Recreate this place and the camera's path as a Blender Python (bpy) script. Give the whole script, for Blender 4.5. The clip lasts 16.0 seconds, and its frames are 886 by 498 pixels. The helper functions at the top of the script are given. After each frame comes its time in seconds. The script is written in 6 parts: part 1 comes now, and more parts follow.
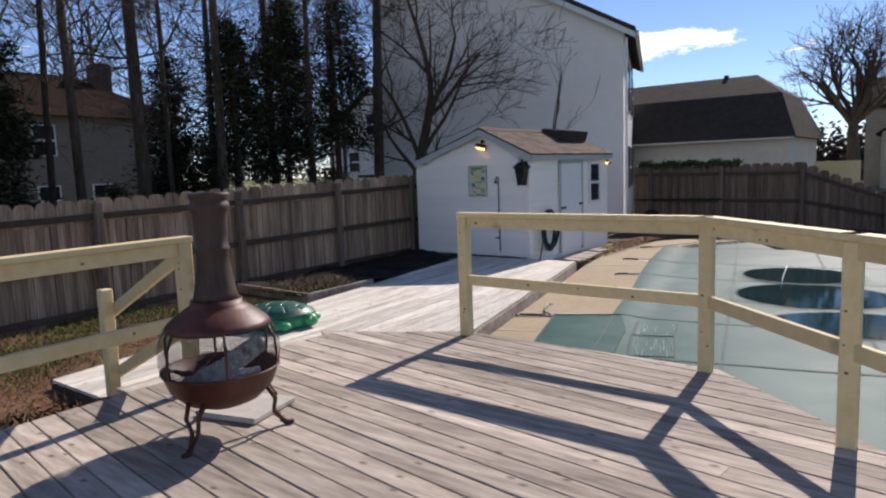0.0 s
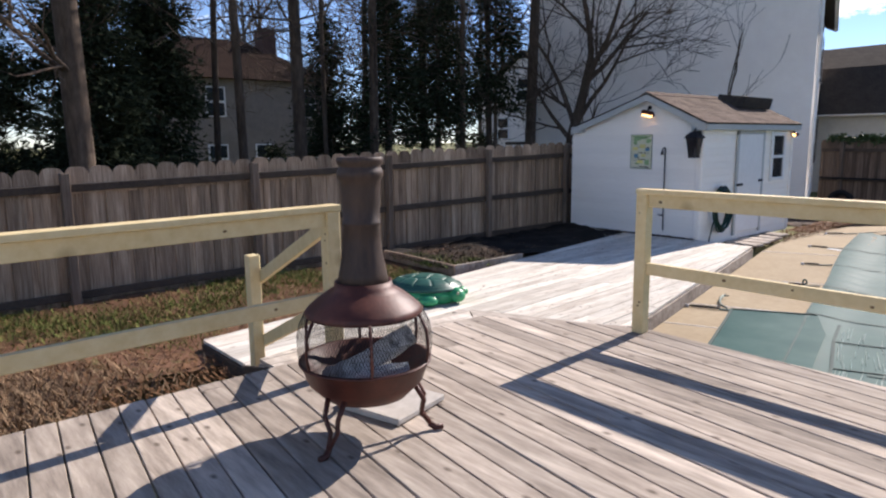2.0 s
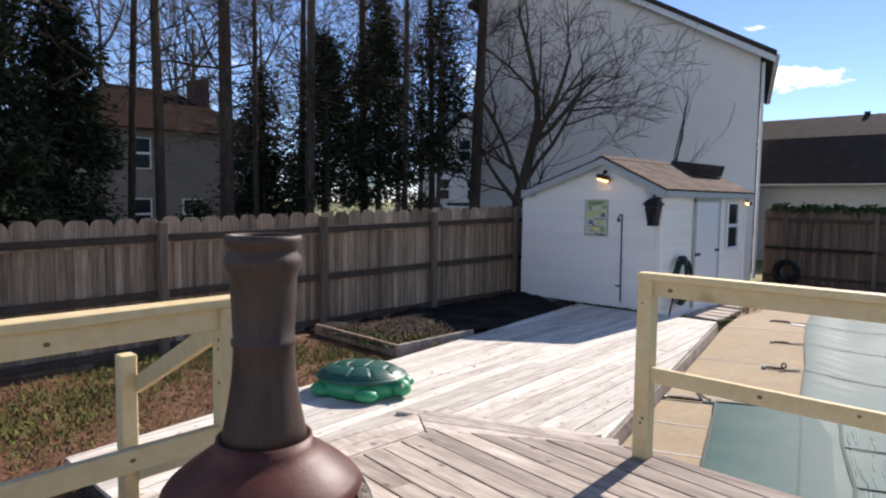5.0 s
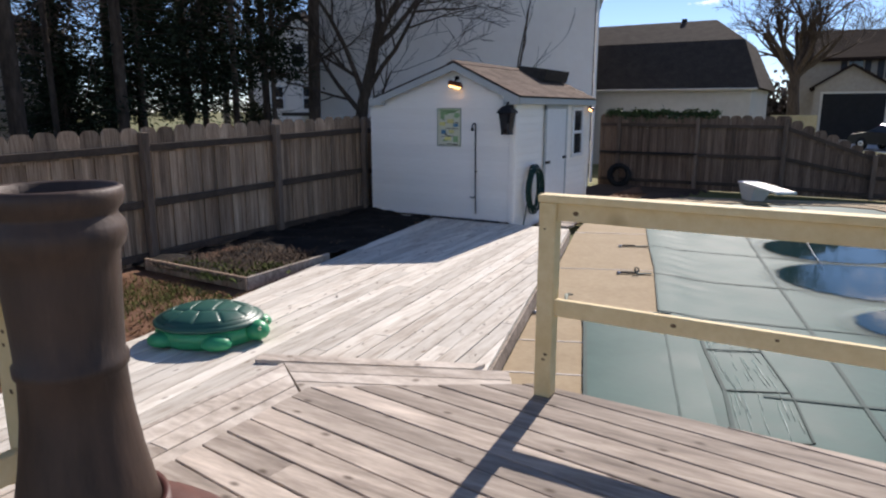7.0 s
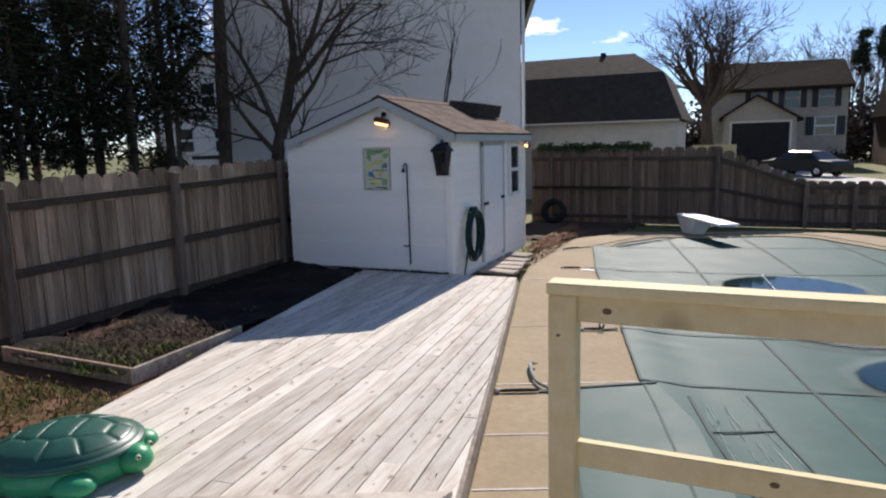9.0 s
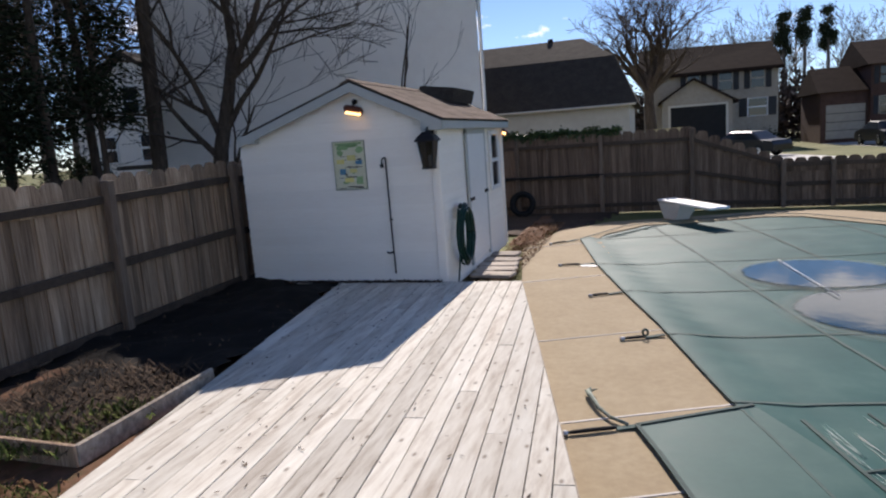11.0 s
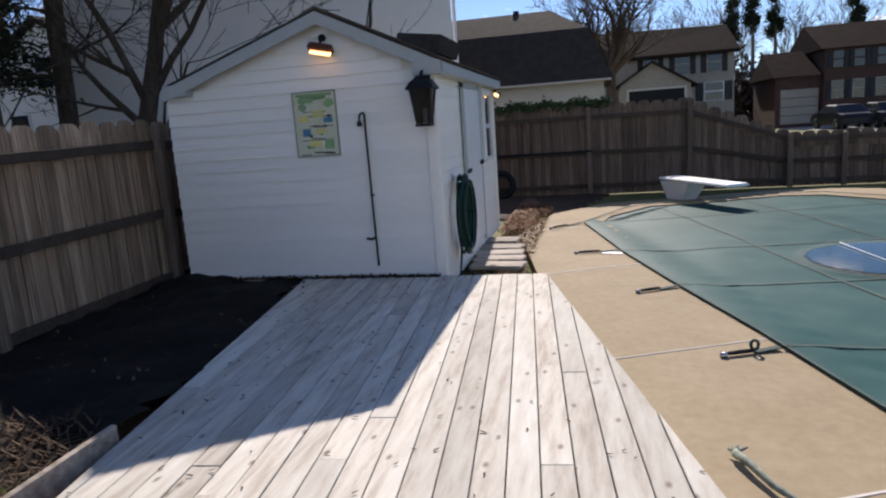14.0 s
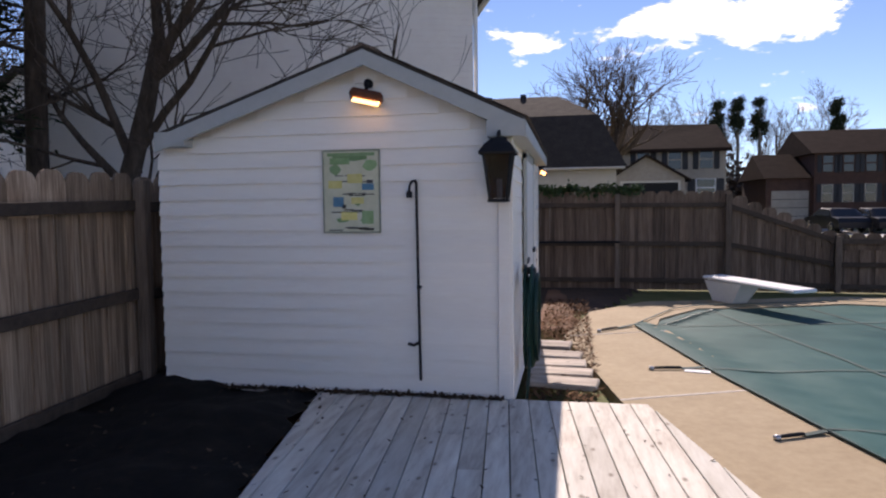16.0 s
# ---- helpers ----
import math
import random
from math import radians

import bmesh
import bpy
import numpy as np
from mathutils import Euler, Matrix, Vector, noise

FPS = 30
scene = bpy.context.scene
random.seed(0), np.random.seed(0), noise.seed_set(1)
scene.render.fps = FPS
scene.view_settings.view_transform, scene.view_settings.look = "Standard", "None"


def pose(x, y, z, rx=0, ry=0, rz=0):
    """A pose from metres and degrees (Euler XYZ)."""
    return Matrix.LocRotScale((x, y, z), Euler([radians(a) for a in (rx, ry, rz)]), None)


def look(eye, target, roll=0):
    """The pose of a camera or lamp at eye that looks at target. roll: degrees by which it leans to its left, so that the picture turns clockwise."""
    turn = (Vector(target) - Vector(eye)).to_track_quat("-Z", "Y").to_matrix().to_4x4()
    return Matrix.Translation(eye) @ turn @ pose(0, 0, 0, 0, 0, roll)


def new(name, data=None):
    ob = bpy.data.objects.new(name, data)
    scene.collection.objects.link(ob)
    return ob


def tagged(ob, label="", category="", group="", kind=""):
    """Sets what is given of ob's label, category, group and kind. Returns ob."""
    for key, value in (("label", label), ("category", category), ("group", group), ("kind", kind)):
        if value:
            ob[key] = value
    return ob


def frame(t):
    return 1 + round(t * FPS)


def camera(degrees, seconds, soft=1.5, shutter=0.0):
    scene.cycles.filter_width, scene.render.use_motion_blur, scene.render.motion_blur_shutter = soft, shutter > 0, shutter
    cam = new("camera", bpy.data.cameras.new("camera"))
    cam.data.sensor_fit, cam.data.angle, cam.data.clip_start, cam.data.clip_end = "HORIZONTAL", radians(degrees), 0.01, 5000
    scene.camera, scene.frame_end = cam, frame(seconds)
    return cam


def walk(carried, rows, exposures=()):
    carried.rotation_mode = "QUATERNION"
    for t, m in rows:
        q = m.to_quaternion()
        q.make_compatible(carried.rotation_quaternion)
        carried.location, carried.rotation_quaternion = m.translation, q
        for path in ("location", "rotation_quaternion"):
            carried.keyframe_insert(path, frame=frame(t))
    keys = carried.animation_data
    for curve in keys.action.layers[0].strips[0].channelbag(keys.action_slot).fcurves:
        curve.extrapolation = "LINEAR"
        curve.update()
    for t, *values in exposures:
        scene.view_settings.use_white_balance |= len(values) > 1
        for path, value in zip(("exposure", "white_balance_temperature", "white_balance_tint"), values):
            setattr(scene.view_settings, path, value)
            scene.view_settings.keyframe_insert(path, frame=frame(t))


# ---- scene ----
cam = camera(67.6, 16.0, soft=2.2)
PATH = [
    (0, (6.629, -1.553, 1.832), (5.423, 0.024, 1.595), -2.0),
    (0.5, (6.544, -1.364, 1.829), (5.246, 0.146, 1.641), 0.4),
    (1, (6.41, -1.26, 1.807), (5.003, 0.14, 1.556), 1.3),
    (1.5, (6.216, -1.208, 1.814), (4.73, 0.101, 1.535), 1.1),
    (2, (6.033, -1.163, 1.826), (4.529, 0.115, 1.502), -0.6),
    (2.5, (5.817, -0.993, 1.821), (4.304, 0.28, 1.522), 0.2),
    (3, (5.675, -0.866, 1.837), (4.119, 0.376, 1.638), 1.5),
    (3.2, (5.55, -0.799, 1.846), (3.979, 0.416, 1.611), 3.9),
    (5.3, (5.028, -0.371, 1.862), (3.688, 1.104, 1.694), 0.5),
    (5.5, (4.971, -0.33, 1.852), (3.686, 1.184, 1.619), 0.8),
    (6, (4.743, -0.247, 1.85), (3.598, 1.36, 1.522), 1.4),
    (6.5, (4.619, -0.201, 1.867), (3.552, 1.443, 1.469), -0.1),
    (7, (4.501, -0.042, 1.881), (3.516, 1.649, 1.467), 0.0),
    (7.5, (4.35, 0.232, 1.882), (3.285, 1.891, 1.544), 0.6),
    (8, (4.213, 0.435, 1.9), (3.158, 2.084, 1.489), 0.9),
    (8.5, (4.029, 0.763, 1.968), (3.086, 2.496, 1.641), -1.4),
    (9, (3.785, 1.009, 1.909), (2.992, 2.819, 1.599), -1.5),
    (9.2, (3.752, 1.12, 1.895), (2.943, 2.93, 1.634), -1.8),
    (11.5, (2.377, 2.224, 1.779), (1.875, 4.126, 1.417), -3.6),
    (12, (2.226, 2.585, 1.732), (1.82, 4.504, 1.341), -2.2),
    (12.5, (1.967, 2.919, 1.67), (1.479, 4.83, 1.339), -2.4),
    (13, (1.845, 3.024, 1.637), (1.354, 4.939, 1.333), -1.3),
    (13.5, (1.697, 3.298, 1.625), (1.3, 5.225, 1.262), -2.6),
    (14, (1.51, 3.684, 1.463), (1.05, 5.596, 1.1), -4.1),
    (14.5, (1.28, 3.841, 1.439), (0.814, 5.751, 1.076), -0.6),
    (15, (1.085, 4.255, 1.335), (0.622, 6.196, 1.192), -0.3),
    (15.5, (0.697, 4.735, 1.398), (0.196, 6.66, 1.192), -1.5),
    (16, (0.463, 5.069, 1.448), (0.079, 7.028, 1.321), -0.7),
]
walk(cam, [(t, look(eye, target, roll)) for t, eye, target, roll in PATH],
     exposures=[(0, 0.28, 6600, 19), (1.5, 0.62, 6600, 19), (3.2, 0.68, 6600, 19), (5.5, 0.56, 6600, 19), (8, 0.32, 6600, 18), (14.5, 0.32, 6600, 18), (15.2, 0.40, 6800, 24), (16, 0.46, 6900, 26)])

# ---- light ----
SUN = Vector((-0.08, 1.0, 0.70)).normalized()
world = bpy.data.worlds.new("sky")
scene.world = world
world.use_nodes = True
wn, wl = world.node_tree.nodes, world.node_tree.links
sky = wn.new("ShaderNodeTexSky")
sky.sky_type = "NISHITA"
sky.sun_disc = False
sky.sun_elevation = math.asin(SUN.z)
sky.sun_rotation = math.atan2(SUN.x, SUN.y)
sky.air_density, sky.dust_density, sky.ozone_density = 0.7, 0.0, 4.0
wn["Background"].inputs["Strength"].default_value = 0.108
# scattered fair-weather cumulus over the whole sky
coord = wn.new("ShaderNodeTexCoord")
flat = wn.new("ShaderNodeMapping")
flat.inputs["Scale"].default_value = (1.0, 1.0, 2.6)
flat.inputs["Location"].default_value = (0.35, 0.10, 0.0)
unbent = wn.new("ShaderNodeVectorMath")
unbent.operation = "MULTIPLY"
unbent.inputs[1].default_value = (1.0, 1.0, 2.6)
wl.new(coord.outputs["Generated"], unbent.inputs[0])
puffs = wn.new("ShaderNodeTexNoise")
puffs.inputs["Scale"].default_value, puffs.inputs["Detail"].default_value, puffs.inputs["Roughness"].default_value = 12.0, 9, 0.62
edge = wn.new("ShaderNodeMapRange")
edge.inputs["From Min"].default_value, edge.inputs["From Max"].default_value = 0.63, 0.74
blend = wn.new("ShaderNodeMix")
blend.data_type = "RGBA"
blend.inputs[7].default_value = (12.0, 12.0, 12.2, 1)
wl.new(coord.outputs["Generated"], flat.inputs["Vector"])
wl.new(flat.outputs[0], puffs.inputs["Vector"])
level = puffs.outputs["Fac"]
for at, size in (((-0.046, 0.972, 0.60), 0.10), ((0.115, 0.965, 0.61), 0.12), ((0.165, 0.954, 0.66), 0.09), ((0.246, 0.942, 0.59), 0.12), ((0.275, 0.929, 0.65), 0.08),
                 ((-0.30, 0.939, 0.430), 0.11), ((-0.345, 0.928, 0.41), 0.08), ((-0.8, -0.5, 1.2), 0.5), ((0.9, -0.3, 1.1), 0.45), ((0.3, -0.9, 0.9), 0.4), ((0.62, 0.75, 1.0), 0.16)):
    far_off = wn.new("ShaderNodeVectorMath")
    far_off.operation = "DISTANCE"
    far_off.inputs[1].default_value = at
    near = wn.new("ShaderNodeMapRange")
    near.inputs["From Min"].default_value, near.inputs["From Max"].default_value = 0.0, size
    near.inputs["To Min"].default_value, near.inputs["To Max"].default_value = 0.25, 0.0
    total = wn.new("ShaderNodeMath")
    total.operation = "ADD"
    wl.new(unbent.outputs[0], far_off.inputs[0])
    wl.new(far_off.outputs["Value"], near.inputs["Value"])
    wl.new(near.outputs[0], total.inputs[0])
    wl.new(level, total.inputs[1])
    level = total.outputs[0]
wl.new(level, edge.inputs["Value"])
wl.new(edge.outputs[0], blend.inputs[0])
wl.new(sky.outputs[0], blend.inputs[6])
wl.new(blend.outputs[2], wn["Background"].inputs["Color"])
sun = new("sun", bpy.data.lights.new("sun", "SUN"))
sun.data.energy, sun.data.angle, sun.data.color = 4.7, radians(0.53), (1.0, 0.95, 0.86)
sun.matrix_world = look(SUN * 60, (0, 0, 0))


# ---- materials ----
def material(name, stops, rough=0.8, scale=8.0, stretch=(1, 1, 1), bump=0.3, metal=0.0, blotch=0.35, spread=0.25,
             knots=0.0, per="OBJECT", spec=0.3, level=False):
    """Two scales of noise over a colour ramp, with a tint of its own for each piece."""
    m = bpy.data.materials.new(name)
    m.use_nodes = True
    n, l = m.node_tree.nodes, m.node_tree.links
    b = n["Principled BSDF"]
    b.inputs["Metallic"].default_value = metal
    b.inputs["Specular IOR Level"].default_value = spec
    co = n.new("ShaderNodeTexCoord")
    mp = n.new("ShaderNodeMapping")
    mp.inputs["Scale"].default_value = stretch
    l.new(co.outputs["Object"], mp.inputs["Vector"])
    oi = n.new("ShaderNodeObjectInfo")
    ge = n.new("ShaderNodeNewGeometry")
    rnd = oi.outputs["Random"] if per == "OBJECT" else ge.outputs["Random Per Island"]
    shift = n.new("ShaderNodeVectorMath")
    shift.operation = "MULTIPLY_ADD"
    shift.inputs[1].default_value = (1, 1, 1)
    sc = n.new("ShaderNodeMath")
    sc.operation = "MULTIPLY"
    sc.inputs[1].default_value = 37.0
    l.new(rnd, sc.inputs[0])
    l.new(mp.outputs[0], shift.inputs[0])
    l.new(sc.outputs[0], shift.inputs[2])
    a = n.new("ShaderNodeTexNoise")
    a.inputs["Scale"].default_value, a.inputs["Detail"].default_value = scale, 8
    a.inputs["Roughness"].default_value = 0.65
    l.new(shift.outputs[0], a.inputs["Vector"])
    c = n.new("ShaderNodeTexNoise")
    c.inputs["Scale"].default_value, c.inputs["Detail"].default_value = scale * 0.17, 3
    l.new(shift.outputs[0], c.inputs["Vector"])
    mix = n.new("ShaderNodeMix")
    mix.inputs[0].default_value = blotch
    l.new(a.outputs["Fac"], mix.inputs[2])
    l.new(c.outputs["Fac"], mix.inputs[3])
    ramp = n.new("ShaderNodeValToRGB")
    e = ramp.color_ramp.elements
    e[0].position, e[0].color = 0.33, (*stops[0], 1)
    e[1].position, e[1].color = 0.67, (*stops[-1], 1)
    for k, s in enumerate(stops[1:-1]):
        mid = e.new(0.33 + 0.34 * (k + 1) / (len(stops) - 1))
        mid.color = (*s, 1)
    l.new(mix.outputs[0], ramp.inputs[0])
    hsv = n.new("ShaderNodeHueSaturation")
    rg = n.new("ShaderNodeMapRange")
    rg.inputs["To Min"].default_value, rg.inputs["To Max"].default_value = 1 - spread, 1 + spread
    l.new(rnd, rg.inputs["Value"])
    l.new(rg.outputs[0], hsv.inputs["Value"])
    l.new(ramp.outputs[0], hsv.inputs["Color"])
    out = hsv.outputs[0]
    if knots:
        km = n.new("ShaderNodeMapping")
        km.inputs["Scale"].default_value = tuple(1.0 if v < 2 else 1.9 for v in stretch)
        ks = n.new("ShaderNodeVectorMath")
        ks.operation = "ADD"
        l.new(co.outputs["Object"], km.inputs["Vector"])
        l.new(km.outputs[0], ks.inputs[0])
        l.new(sc.outputs[0], ks.inputs[1])
        vo = n.new("ShaderNodeTexVoronoi")
        vo.inputs["Scale"].default_value = knots
        if level:
            vo.voronoi_dimensions = "2D"
        l.new(ks.outputs[0], vo.inputs["Vector"])
        kr = n.new("ShaderNodeMapRange")
        kr.inputs["From Min"].default_value, kr.inputs["From Max"].default_value = (0.02, 0.075) if level else (0.03, 0.15)
        kr.inputs["To Min"].default_value, kr.inputs["To Max"].default_value = 0.72, 0.0
        l.new(vo.outputs["Distance"], kr.inputs["Value"])
        kx = n.new("ShaderNodeMix")
        kx.data_type = "RGBA"
        kx.inputs[7].default_value = (stops[0][0] * 0.35, stops[0][1] * 0.28, stops[0][2] * 0.22, 1)
        l.new(kr.outputs[0], kx.inputs[0])
        l.new(out, kx.inputs[6])
        out = kx.outputs[2]
    l.new(out, b.inputs["Base Color"])
    rr = n.new("ShaderNodeMapRange")
    rr.inputs["To Min"].default_value, rr.inputs["To Max"].default_value = max(0.03, rough - 0.12), min(1, rough + 0.12)
    l.new(a.outputs["Fac"], rr.inputs["Value"])
    l.new(rr.outputs[0], b.inputs["Roughness"])
    if bump:
        bp = n.new("ShaderNodeBump")
        bp.inputs["Strength"].default_value, bp.inputs["Distance"].default_value = bump, 0.01
        l.new(a.outputs["Fac"], bp.inputs["Height"])
        l.new(bp.outputs[0], b.inputs["Normal"])
    return m


M_DECK_LOW = material("sun_bleached_decking", [(0.42, 0.355, 0.285), (0.655, 0.61, 0.525), (0.795, 0.765, 0.68)], 0.85, 6.5, (2.8, 0.4, 2.8), 0.28, spread=0.17, knots=2.1, level=True)
M_DECK_UP = material("weathered_decking", [(0.17, 0.137, 0.11), (0.385, 0.325, 0.265), (0.61, 0.53, 0.44)], 0.85, 6, (0.4, 2.8, 2.8), 0.35, spread=0.24, knots=2.1, level=True)
M_STEP = material("worn_step_boards", [(0.27, 0.225, 0.18), (0.50, 0.44, 0.37), (0.70, 0.645, 0.56)], 0.85, 6, (0.8, 1.6, 2.8), 0.3, spread=0.15, knots=2.1, level=True)
M_KNOT = material("wood_knot", [(0.10, 0.06, 0.03), (0.22, 0.14, 0.07)], 0.8, 60)
M_PINE = material("treated_pine", [(0.62, 0.475, 0.235), (0.69, 0.55, 0.295), (0.75, 0.625, 0.365)], 0.7, 4, (3, 3, 3), 0.1, spread=0.1, knots=1.1, blotch=0.3)
M_FENCE = material("weathered_fence", [(0.115, 0.072, 0.046), (0.31, 0.215, 0.145), (0.52, 0.395, 0.285)], 0.9, 7, (8, 8, 0.5), 0.5, spread=0.38)
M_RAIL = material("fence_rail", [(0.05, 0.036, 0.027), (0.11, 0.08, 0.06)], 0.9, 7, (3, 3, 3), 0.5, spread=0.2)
M_SIDING = material("white_siding", [(0.88, 0.825, 0.75), (0.93, 0.885, 0.815)], 0.55, 12, (0.6, 0.6, 4), 0.12, spread=0.03)
M_TRIM = material("grey_trim", [(0.40, 0.415, 0.405), (0.47, 0.485, 0.47)], 0.5, 10, bump=0.1, spread=0.03)
M_SHINGLE = material("brown_shingle", [(0.085, 0.060, 0.047), (0.15, 0.112, 0.089), (0.20, 0.157, 0.13)], 0.95, 40, bump=0.6, spread=0.2, spec=0.05)
M_DARKROOF = material("dark_shingle", [(0.040, 0.034, 0.030), (0.085, 0.073, 0.062)], 0.95, 20, bump=0.5, spread=0.2, per="ISLAND", spec=0.05)
M_COPING = material("tan_concrete", [(0.31, 0.235, 0.142), (0.365, 0.285, 0.178), (0.415, 0.332, 0.215)], 0.9, 14, bump=0.25, spread=0.05)
M_COVER = material("teal_cover", [(0.024, 0.074, 0.068), (0.042, 0.106, 0.097), (0.078, 0.148, 0.134)], 0.52, 2.2, bump=0.10, spread=0.05, spec=0.05, blotch=0.5)
M_FOLD = material("glossy_cover_fold", [(0.07, 0.15, 0.135), (0.12, 0.21, 0.19)], 0.42, 9, bump=0.1, spec=0.25)
M_STRAP = material("dark_webbing", [(0.03, 0.06, 0.055), (0.06, 0.10, 0.09)], 0.8, 30, bump=0.2)
# dark soil taken down to near-black, so the colour carries the bed's shade
M_SOIL = material("shade_dark_soil", [(0.004, 0.003, 0.0025), (0.010, 0.0075, 0.0055), (0.022, 0.016, 0.011)], 1.0, 9, bump=1.0, spread=0.1)
M_YARD = material("mulch_and_grass", [(0.07, 0.07, 0.025), (0.145, 0.08, 0.043), (0.20, 0.10, 0.06), (0.11, 0.11, 0.036)], 1.0, 7, bump=1.0, spread=0.1)
M_LAWN = material("winter_lawn", [(0.07, 0.09, 0.025), (0.16, 0.16, 0.06), (0.22, 0.20, 0.09)], 1.0, 1.2, bump=1.0, spread=0.1)
M_BARK = material("grey_bark", [(0.034, 0.023, 0.016), (0.085, 0.06, 0.043), (0.15, 0.11, 0.08)], 0.95, 14, (1, 1, 0.25), 0.9, spread=0.2)
M_PALEBARK = material("pale_bark", [(0.10, 0.085, 0.07), (0.20, 0.17, 0.145)], 0.95, 10, bump=0.5, spread=0.2)
M_NEEDLE = material("evergreen_foliage", [(0.015, 0.019, 0.012), (0.036, 0.045, 0.026), (0.07, 0.08, 0.048)], 0.9, 6, bump=0, spread=0.4, per="ISLAND", spec=0.03)
M_LEAF = material("green_leaves", [(0.03, 0.055, 0.02), (0.07, 0.11, 0.04)], 0.6, 20, bump=0, spread=0.35, per="ISLAND")
M_IRON = material("rusty_cast_iron", [(0.028, 0.009, 0.006), (0.078, 0.024, 0.016), (0.145, 0.046, 0.029)], 0.5, 6, bump=0.3, spread=0.05, spec=0.35)
M_STACK = material("sooty_stack", [(0.014, 0.009, 0.007), (0.05, 0.031, 0.022), (0.075, 0.046, 0.032), (0.15, 0.105, 0.075)], 0.55, 7, (2.4, 2.4, 0.6), 0.35, spread=0.05, spec=0.35, blotch=0.5)
M_BLACK = material("black_metal", [(0.008, 0.008, 0.009), (0.018, 0.018, 0.02)], 0.55, 20, bump=0.1, spec=0.25)
M_RUBBER = material("black_rubber", [(0.010, 0.010, 0.010), (0.022, 0.022, 0.022)], 0.75, 20, bump=0.2)
M_ASH = material("ash_log", [(0.16, 0.15, 0.14), (0.58, 0.56, 0.53), (0.82, 0.80, 0.77)], 0.95, 26, bump=1.0)
M_STONE = material("pale_paver", [(0.36, 0.33, 0.29), (0.52, 0.49, 0.44)], 0.9, 12, bump=0.4, spread=0.15)
M_SHELL = material("dark_green_plastic", [(0.012, 0.075, 0.055), (0.022, 0.105, 0.075)], 0.42, 5, bump=0.05, spread=0.02, spec=0.5)
M_GREEN = material("bright_green_plastic", [(0.015, 0.25, 0.10), (0.03, 0.34, 0.15)], 0.4, 5, bump=0.05, spread=0.02, spec=0.5)
M_HOSE = material("green_hose", [(0.005, 0.030, 0.024), (0.010, 0.052, 0.042)], 0.5, 20, bump=0.05)
M_WHITE = material("white_paint", [(0.74, 0.74, 0.73), (0.83, 0.83, 0.82)], 0.45, 12, bump=0.06, spread=0.03)
M_VINYL = material("house_siding", [(0.84, 0.775, 0.715), (0.90, 0.845, 0.785)], 0.6, 4, bump=0.05, spread=0.04)
M_BEIGE = material("beige_siding", [(0.33, 0.28, 0.225), (0.43, 0.38, 0.31)], 0.7, 4, bump=0.1, spread=0.05)
# tan siding with the shade of the trees mixed into its colour
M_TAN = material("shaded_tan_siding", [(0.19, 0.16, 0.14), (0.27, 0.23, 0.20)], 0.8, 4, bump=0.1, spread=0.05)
M_DIRT = material("bare_brown_dirt", [(0.045, 0.030, 0.021), (0.075, 0.050, 0.035), (0.12, 0.082, 0.058)], 1.0, 9, bump=0.8, spread=0.1)
M_BRICK = material("dark_brick", [(0.06, 0.032, 0.024), (0.12, 0.066, 0.05)], 0.9, 18, bump=0.3, spread=0.1)
M_SHUTTER = material("dark_shutter", [(0.02, 0.022, 0.025), (0.045, 0.045, 0.05)], 0.6, 10, bump=0.1)
M_BROWNROOF = material("far_brown_roof", [(0.020, 0.013, 0.011), (0.040, 0.027, 0.021)], 0.95, 12, bump=0.4, spread=0.1, spec=0.02)
M_ASPHALT = material("asphalt", [(0.045, 0.045, 0.045), (0.075, 0.073, 0.07)], 0.9, 6, bump=0.3)
M_CONCRETE = material("pale_concrete", [(0.38, 0.36, 0.33), (0.50, 0.48, 0.45)], 0.9, 4, bump=0.2)
M_CARPAINT = material("black_car_paint", [(0.008, 0.009, 0.012), (0.014, 0.015, 0.02)], 0.34, 3, bump=0, spec=0.35)
M_CHROME = material("steel", [(0.55, 0.55, 0.56), (0.68, 0.68, 0.69)], 0.3, 20, bump=0.05, metal=1.0)
M_PAPER = material("poster_paper", [(0.50, 0.52, 0.35), (0.63, 0.62, 0.45), (0.70, 0.69, 0.56)], 0.5, 7, bump=0.02, spread=0.02)
M_BLUEINK = material("blue_print", [(0.05, 0.16, 0.26), (0.12, 0.26, 0.36)], 0.5, 20, bump=0)
M_YELLOWINK = material("yellow_print", [(0.62, 0.55, 0.16), (0.74, 0.68, 0.30)], 0.5, 20, bump=0)
M_POSTEREDGE = material("faded_poster_edge", [(0.20, 0.23, 0.17), (0.30, 0.33, 0.25)], 0.6, 20, bump=0)
M_GREENINK = material("green_print", [(0.16, 0.30, 0.12), (0.30, 0.42, 0.22)], 0.5, 20, bump=0)
M_DARKINK = material("dark_print", [(0.06, 0.06, 0.06), (0.12, 0.12, 0.11)], 0.5, 20, bump=0)
M_COPPER = material("aged_copper", [(0.10, 0.035, 0.02), (0.18, 0.07, 0.04)], 0.45, 15, bump=0.1, metal=0.5)
M_STEM = material("dead_stems", [(0.035, 0.022, 0.015), (0.09, 0.058, 0.036), (0.16, 0.11, 0.07)], 1.0, 20, bump=0, spread=0.4, per="ISLAND")
# darker copy of the fence wood; the back fence's shade is in its colour
M_SHADEFENCE = material("shade_darkened_fence", [(0.06, 0.039, 0.028), (0.165, 0.113, 0.08), (0.275, 0.20, 0.148)], 0.9, 7, (8, 8, 0.5), 0.5, spread=0.32)
